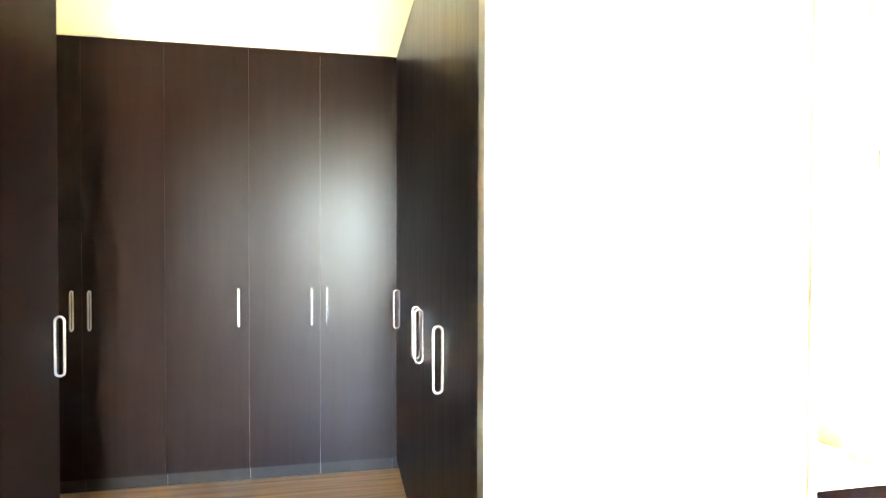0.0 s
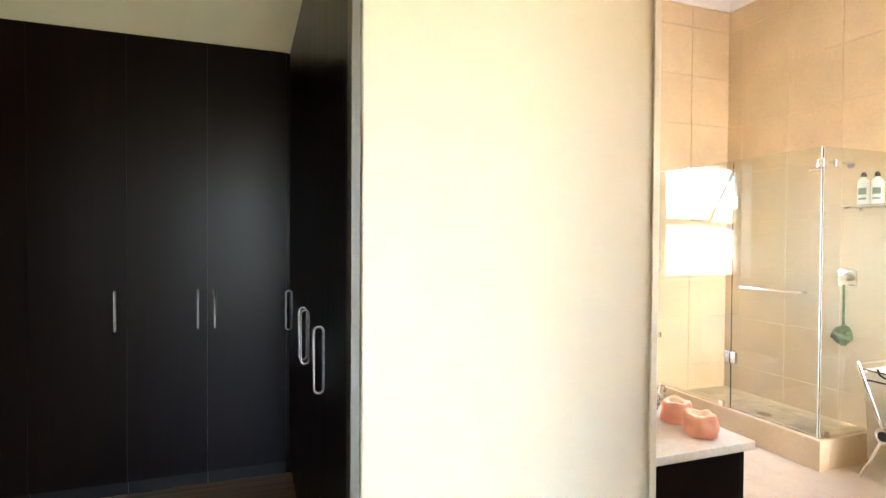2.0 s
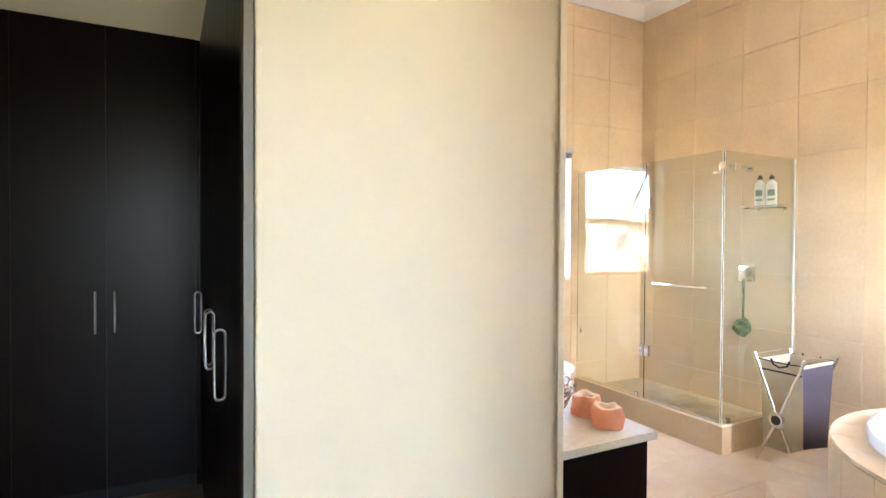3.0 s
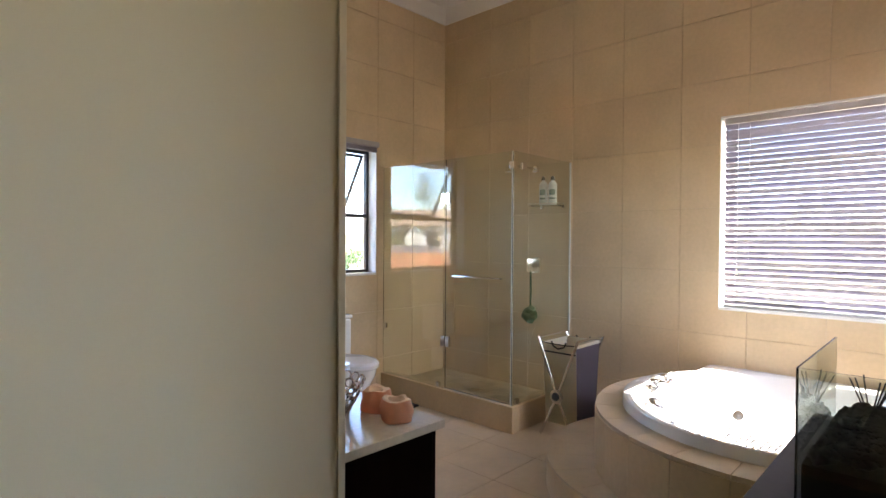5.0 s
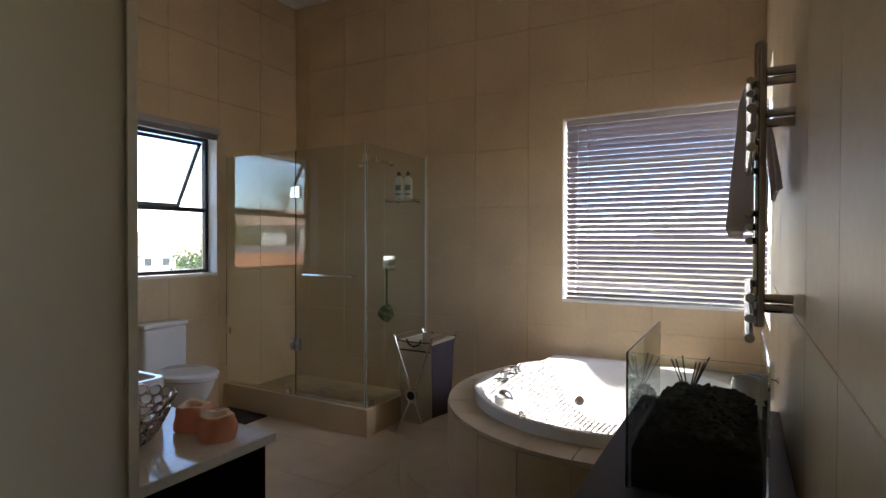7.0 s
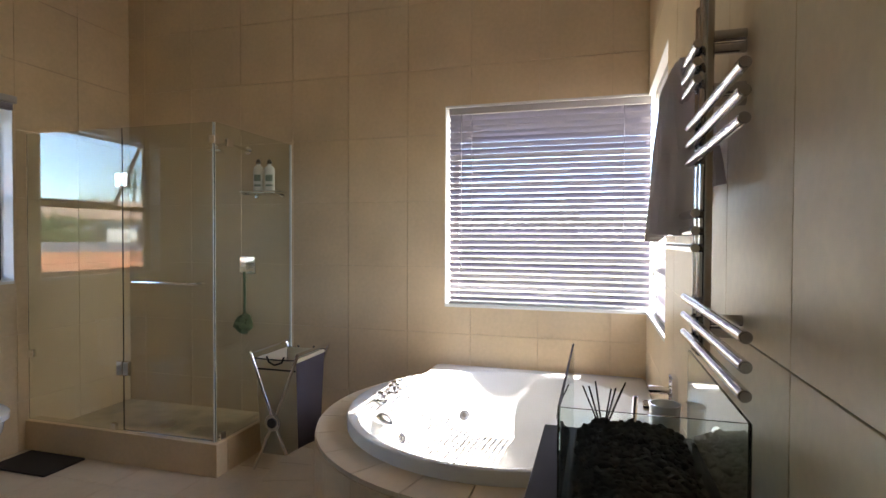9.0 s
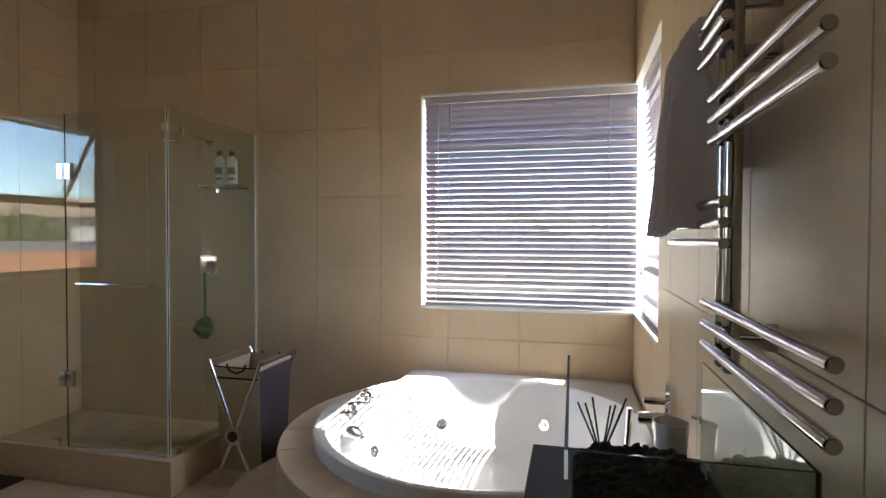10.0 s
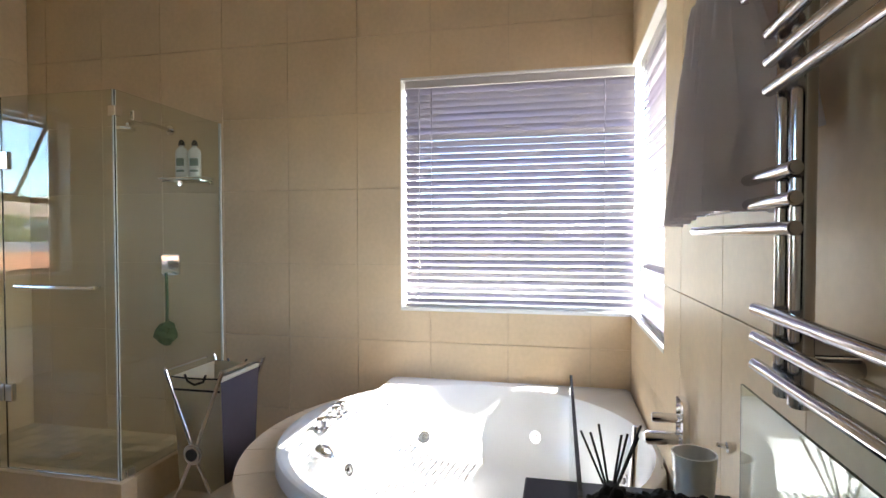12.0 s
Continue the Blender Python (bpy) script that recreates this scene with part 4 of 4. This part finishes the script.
# ---- towel rail ----
rail = thing("towel_rail", "polished chrome ladder towel rail with bars in groups of three", "towel rail")
PY, BYR = -0.101, -0.077
for x in (2.512, 2.560):
    part("post", rod((x, PY, 1.185), (x, PY, 1.93), 0.0145, 24, bevel=0.003), M_RAIL, rail, smooth=True)
for z in (1.845, 1.735, 1.245):
    for dz in (-0.013, 0.013):
        part("wall_bracket", rod((2.536, YS + 0.002, z + dz), (2.536, PY, z + dz), 0.012, 16), M_RAIL, rail)
for zs, x0, x1 in (((1.825, 1.790, 1.755), 2.47, 2.96), ((1.672, 1.634, 1.596), 2.10, 2.56), ((1.483, 1.447, 1.411), 2.47, 2.96), ((1.298, 1.258, 1.219), 2.075, 2.60)):
    for z in zs:
        part("bar", rod((x0, BYR, z), (x1, BYR, z), 0.009, 20, bevel=0.002), M_RAIL, rail, smooth=True)
        part("collar", rod((2.536, PY, z), (2.536, BYR, z), 0.009, 12), M_RAIL, rail)


def towel():
    """A folded towel hung over the top bars, with soft creases."""
    th = thing("hand_towel", "soft grey towel hung over the chrome rail", "towel")
    b = bmesh.new()
    path = [(-0.042, 1.43), (-0.046, 1.53), (-0.050, 1.64), (-0.054, 1.74), (-0.056, 1.825), (-0.062, 1.850), (-0.088, 1.852), (-0.106, 1.825), (-0.126, 1.74), (-0.138, 1.66), (-0.146, 1.60), (-0.150, 1.55)]
    fine = []
    for (y0, z0), (y1, z1) in zip(path, path[1:]):
        for k in range(3):
            fine.append((y0 + (y1 - y0) * k / 3, z0 + (z1 - z0) * k / 3))
    fine.append(path[-1])
    grid = []
    for i, (y, z) in enumerate(fine):
        row = []
        s = -1 if i > len(fine) / 2 else 1
        drop = max(0.0, (1.84 - z) / 0.4)
        for j in range(49):
            u = j / 48
            x = 2.63 + 0.29 * u - 0.06 * drop * (1 - u) + 0.08 * drop * u
            curl = 0.075 * max(0.0, 1 - u / 0.3) ** 1.3 * min(1.0, 0.1 + drop * 1.4) if s > 0 else 0.0
            wave = math.sin(u * 46 + 0.6 + 1.2 * drop + 0.8 * math.sin(u * 9)) * (0.25 + drop)
            fold = 0.020 * wave + 0.006 * noise.noise(Vector((u * 6, z * 7, s)))
            row.append(b.verts.new((x + 0.028 * wave * (1 - u) ** 2, y - curl + fold * (1 if s > 0 else 0.4), z + (0.012 * math.sin(u * 4) + 0.05 * curl) * drop)))
        grid.append(row)
    for u, w in zip(grid, grid[1:]):
        for k in range(48):
            b.faces.new((u[k], u[k + 1], w[k + 1], w[k]))
    bmesh.ops.solidify(b, geom=list(b.faces), thickness=0.007)
    part("cloth", b, M_TOWEL, th, smooth=True)


towel()

# ---- wardrobes ----


def loop_handle(parent, p, along, out):
    """A flat loop of chrome wire that stands off a door."""
    p, o = Vector(p), Vector(out)
    pts = []
    for k in range(9):
        a = math.pi * k / 8
        pts.append(p + o * (0.024 + 0.016 * math.cos(a)) + Vector((0, 0, 0.098 + 0.016 * math.sin(a))))
    for k in range(9):
        a = math.pi + math.pi * k / 8
        pts.append(p + o * (0.024 + 0.016 * math.cos(a)) + Vector((0, 0, -0.098 + 0.016 * math.sin(a))))
    part("handle", tube(pts, 0.0046, 8, True), M_HANDLE, parent, "matt steel loop handle", True)


HZM = 1.073
WTOP = 2.655


def wardrobe_door(parent, u0, u1, axis, front, handle_u):
    if axis == "x":
        d = part("door", box(u0 + 0.0003, u1 - 0.0003, front, front + 0.018, 0.085, WTOP - 0.002), M_WENGE, parent)
        if handle_u is not None:
            loop_handle(d, (handle_u, front, HZM), None, (0, -1, 0))
    else:
        s = axis
        d = part("door", box(min(front, front + s * 0.018), max(front, front + s * 0.018), u0 + 0.0003, u1 - 0.0003, 0.085, WTOP - 0.002), M_WENGE, parent)
        if handle_u is not None:
            loop_handle(d, (front, handle_u, HZM), None, (-s, 0, 0))


SEAMS = (-1.54, -1.11, -0.664, -0.188, 0.236, 0.690)
for i, (u0, u1) in enumerate(zip(SEAMS, SEAMS[1:])):
    w = thing("wardrobe", "tall dark wenge built-in wardrobe with a flat door", "wardrobe", "built-in wardrobes")
    part("carcass", box(u0 + 0.001, u1 - 0.001, YB + 0.019, YB + 0.59, 0.085, WTOP, 0.001), M_WENGE, w)
    part("plinth", box(u0 + 0.001, u1 - 0.001, YB + 0.03, YB + 0.05, 0.0, 0.084), M_PLINTH, w)
    wardrobe_door(w, u0, u1, "x", YB, (-1.155, -1.062, -0.244, 0.186, 0.278)[i])
w = thing("wardrobe", "narrow dark wenge corner filler of the wardrobes", "wardrobe", "built-in wardrobes")
part("filler", box(0.691, XW + 0.10, YB + 0.012, YB + 0.05, 0.085, WTOP, 0.001), M_WENGE, w)
part("plinth", box(0.691, XW + 0.10, YB + 0.03, YB + 0.05, 0.0, 0.084), M_PLINTH, w)
RS_SEAMS = (YP + 0.045, 1.777, 2.24, 2.80, YB - 0.005)
for (u0, u1), h in zip(zip(RS_SEAMS, RS_SEAMS[1:]), (1.732, 2.195, 2.285, 3.12)):
    w = thing("wardrobe", "tall dark wenge built-in wardrobe with a flat door", "wardrobe", "built-in wardrobes")
    part("carcass", box(XW + 0.019, 1.358, u0 + 0.001, u1 - 0.001, 0.085, WTOP, 0.001), M_WENGE, w)
    part("plinth", box(XW + 0.03, XW + 0.05, u0 + 0.001, u1 - 0.001, 0.0, 0.084), M_PLINTH, w)
    wardrobe_door(w, u0, u1, 1, XW, h)
LF = -0.717
for (u0, u1), h in zip(((0.80, 1.28), (1.28, 1.78), (1.78, 2.26)), (1.235, None, 2.215)):
    w = thing("wardrobe", "tall dark wenge built-in wardrobe with a flat door", "wardrobe", "built-in wardrobes")
    part("carcass", box(-1.30, LF - 0.019, u0 + 0.001, u1 - 0.001, 0.085, WTOP, 0.001), M_WENGE, w)
    part("plinth", box(LF - 0.05, LF - 0.03, u0 + 0.001, u1 - 0.001, 0.0, 0.084), M_PLINTH, w)
    wardrobe_door(w, u0, u1, -1, LF, h)

# ---- outside ----
b = bmesh.new()
bmesh.ops.create_grid(b, x_segments=40, y_segments=40, size=1500)
for v in b.verts:
    d = math.hypot(v.co.x, v.co.y)
    v.co.z = -4.0 + (max(0, d - 300) * 0.02 * (1 + 0.5 * noise.noise(v.co * 0.004)) if v.co.y > 0 else 0)
setting("ground", b, M_GROUND, "dry open ground falling away to low hills", "ground", True)


def house(cx, cy, w, d, z0, z1, rh, rot, wall, roof, label):
    th = thing("house", label, "house", "houses outside")
    part("wall", box(-w / 2, w / 2, -d / 2, d / 2, z0, z1), wall, th)
    b = bmesh.new()
    e = 0.5
    lo = [b.verts.new((sx * (w / 2 + e), sy * (d / 2 + e), z1)) for sx, sy in ((-1, -1), (1, -1), (1, 1), (-1, 1))]
    r = [b.verts.new((s * max(0.5, w / 2 - d / 2), 0, z1 + rh)) for s in (-1, 1)]
    b.faces.new((lo[0], lo[1], r[1], r[0])), b.faces.new((lo[2], lo[3], r[0], r[1])), b.faces.new((lo[1], lo[2], r[1])), b.faces.new((lo[3], lo[0], r[0]))
    b.faces.new(lo)
    part("roof", b, roof, th)
    n = max(2, int(w / 2.5))
    for i in range(n):
        x = -w / 2 + (i + 0.5) * w / n
        part("window", box(x - 0.5, x + 0.5, -d / 2 - 0.03, -d / 2 + 0.02, z1 - 1.6, z1 - 0.5), M_DARK_WINDOW, th)
        part("window", box(x - 0.5, x + 0.5, d / 2 - 0.02, d / 2 + 0.03, z1 - 1.6, z1 - 0.5), M_DARK_WINDOW, th)
    th.matrix_basis = pose(cx, cy, 0, 0, 0, rot)
    return th


house(-4.2, 12.2, 10, 7, -4, -0.4, 1.45, 45, M_FACADE, M_ROOF_ORANGE, "low house with a terracotta tiled roof")
house(-9.5, 19.5, 12, 8, -4, -0.2, 1.42, 38, M_FACADE, M_ROOF_GREY, "low house with a grey roof")
house(-25, 34, 22, 9, -4, 2.6, 1.5, 42, M_FACADE, M_ROOF_PALE, "pale two-storey house with a tiled roof")
house(-40, 34, 16, 9, -4, 1.5, 1.4, 60, M_FACADE, M_ROOF_ORANGE, "pale house with a tiled roof")
house(30, 70, 18, 9, -4, -0.8, 1.4, 10, M_FACADE, M_ROOF_GREY, "distant pale house with a grey roof")
house(60, 80, 20, 9, -4, -0.8, 1.4, -20, M_FACADE, M_ROOF_PALE, "distant pale house with a faded tiled roof")
house(22, 52, 16, 9, -4, -1.2, 1.4, 20, M_FACADE, M_ROOF_PALE, "distant pale house with a faded tiled roof")


def tree(cx, cy, z0, h, r, seed):
    th = thing("tree", "leafy green garden tree", "tree", "trees outside")
    rnd = random.Random(seed)
    b = rod((0, 0, 0), (0.1, 0, h * 0.55), 0.16, 8, None, 0.08)
    tips = []
    for i in range(7):
        a = i * 0.9 + rnd.random()
        tip = Vector((math.cos(a) * r * 0.6, math.sin(a) * r * 0.6, h * rnd.uniform(0.55, 0.92)))
        b = rod((0.05, 0, h * rnd.uniform(0.3, 0.5)), tip, 0.06, 6, b, 0.02)
        tips.append(tip)
    part("trunk", b, M_BARK, th)
    verts, faces = [], []
    for i in range(1500):
        t = rnd.choice(tips)
        p = t + Vector((rnd.gauss(0, 1), rnd.gauss(0, 1), rnd.gauss(0, 0.8))) * r * 0.32
        m = Euler((rnd.uniform(0, 6), rnd.uniform(0, 6), rnd.uniform(0, 6))).to_matrix()
        s = rnd.uniform(0.10, 0.22)
        o = len(verts)
        verts += [p + m @ Vector(q) * s for q in ((-1, 0, 0), (0, -0.6, 0.15), (1, 0, 0), (0, 0.6, 0.15))]
        faces.append((o, o + 1, o + 2, o + 3))
    me = bpy.data.meshes.new("crown")
    me.from_pydata(verts, [], faces)
    me.materials.append(M_LEAF)
    new("crown", me).parent = th
    th.matrix_basis = pose(cx, cy, z0)


for i, (x, y, h, r) in enumerate(((-12.3, 26, 5.9, 2.6), (-13.6, 26.5, 6.2, 2.4), (-11, 37, 10.0, 3.0), (-8, 38, 9.4, 3.0), (-38, 47, 13.5, 4.2), (14, 45, 4, 2.5), (20, 60, 4.2, 3), (26, 48, 3.6, 2.5), (34, 66, 4.5, 3), (45, 60, 4.2, 3))):
    tree(x, y, -4.0, h, r, i)

# ---- tiles of walls and floor ----


def cuts(a0, a1, phase, TILE=TILE):
    k = math.ceil((a0 - phase) / TILE - 1e-6)
    out = [a0]
    while phase + k * TILE < a1 - 1e-4:
        if phase + k * TILE > a0 + 1e-4:
            out.append(phase + k * TILE)
        k += 1
    return out + [a1]


G = 0.0012
shared = {}


def tile(parent, material, size, place):
    key = (tuple(round(s, 4) for s in size), material.name)
    if key not in shared:
        shared[key] = mesh_of("tile", box(-size[0] / 2, size[0] / 2, -size[1] / 2, size[1] / 2, -size[2] / 2, size[2] / 2, 0.0012, seg=1), material)
    ob = new("tile", shared[key])
    ob.parent = parent
    ob.matrix_basis = Matrix.Translation(place)


def tile_wall(parent, axis, plane, sign, u0, u1, z0, z1, pu, pz, hole, row=TILE):
    for a, c in zip(cuts(u0, u1, pu), cuts(u0, u1, pu)[1:]):
        for d, e in zip(cuts(z0, z1, pz, row), cuts(z0, z1, pz, row)[1:]):
            rects = [(a, c, d, e)]
            if hole:
                h0, h1, h2, h3 = max(a, hole[0]), min(c, hole[1]), max(d, hole[2]), min(e, hole[3])
                if h1 > h0 and h3 > h2:
                    rects = wall_pieces(a, c, d, e, (h0, h1, h2, h3))
            t = 0.008 + random.uniform(0, 0.0006)
            if rects != [(a, c, d, e)]:
                cut = None
                for p, q, r, s in rects:
                    p, q, r, s = p + G * (p == a), q - G * (q == c), r + G * (r == d), s - G * (s == e)
                    if q - p < 0.002 or s - r < 0.002:
                        continue
                    n0, n1 = sorted((plane, plane + sign * t))
                    cut = box(n0, n1, p, q, r, s, bm=cut) if axis == "x" else box(p, q, n0, n1, r, s, bm=cut)
                if cut:
                    part("tile", cut, M_TILE, parent)
                continue
            for p, q, r, s in rects:
                if q - p < 0.012 or s - r < 0.012:
                    continue
                mid = plane + sign * t / 2
                if axis == "x":
                    tile(parent, M_TILE, (t, q - p - 2 * G, s - r - 2 * G), (mid, (p + q) / 2, (r + s) / 2))
                else:
                    tile(parent, M_TILE, (q - p - 2 * G, t, s - r - 2 * G), ((p + q) / 2, mid, (r + s) / 2))


tile_wall(wall_east, "x", XE + 0.008, -1, YS, YN, 0.0, TOP, 1.381, 1.233, (YS - 1, BY1, BZ0, BZ1))
tile_wall(wall_north, "y", YN + 0.008, -1, XP, XE, 0.0, TOP, XE, 1.233, (WX0, WX1, WZ0, WZ1))
tile_wall(wall_south, "y", YS - 0.008, 1, XP - 0.2, XE, 0.0, 1.219, 2.245, 1.219, (BX0, XE + 1, BZ0, BZ1))
tile_wall(wall_south, "y", YS - 0.008, 1, XP - 0.2, XE, 1.219, TOP, 2.245, 1.219, (BX0, XE + 1, BZ0, BZ1), 1.35)
for a, c in zip(cuts(XP - 0.1, XE, 1.9), cuts(XP - 0.1, XE, 1.9)[1:]):
    for d, e in zip(cuts(YS, YN, 0.1), cuts(YS, YN, 0.1)[1:]):
        tile(bath_floor, M_FLOOR_TILE, (c - a - 2 * G, e - d - 2 * G, 0.008), ((a + c) / 2, (d + e) / 2, -0.004))
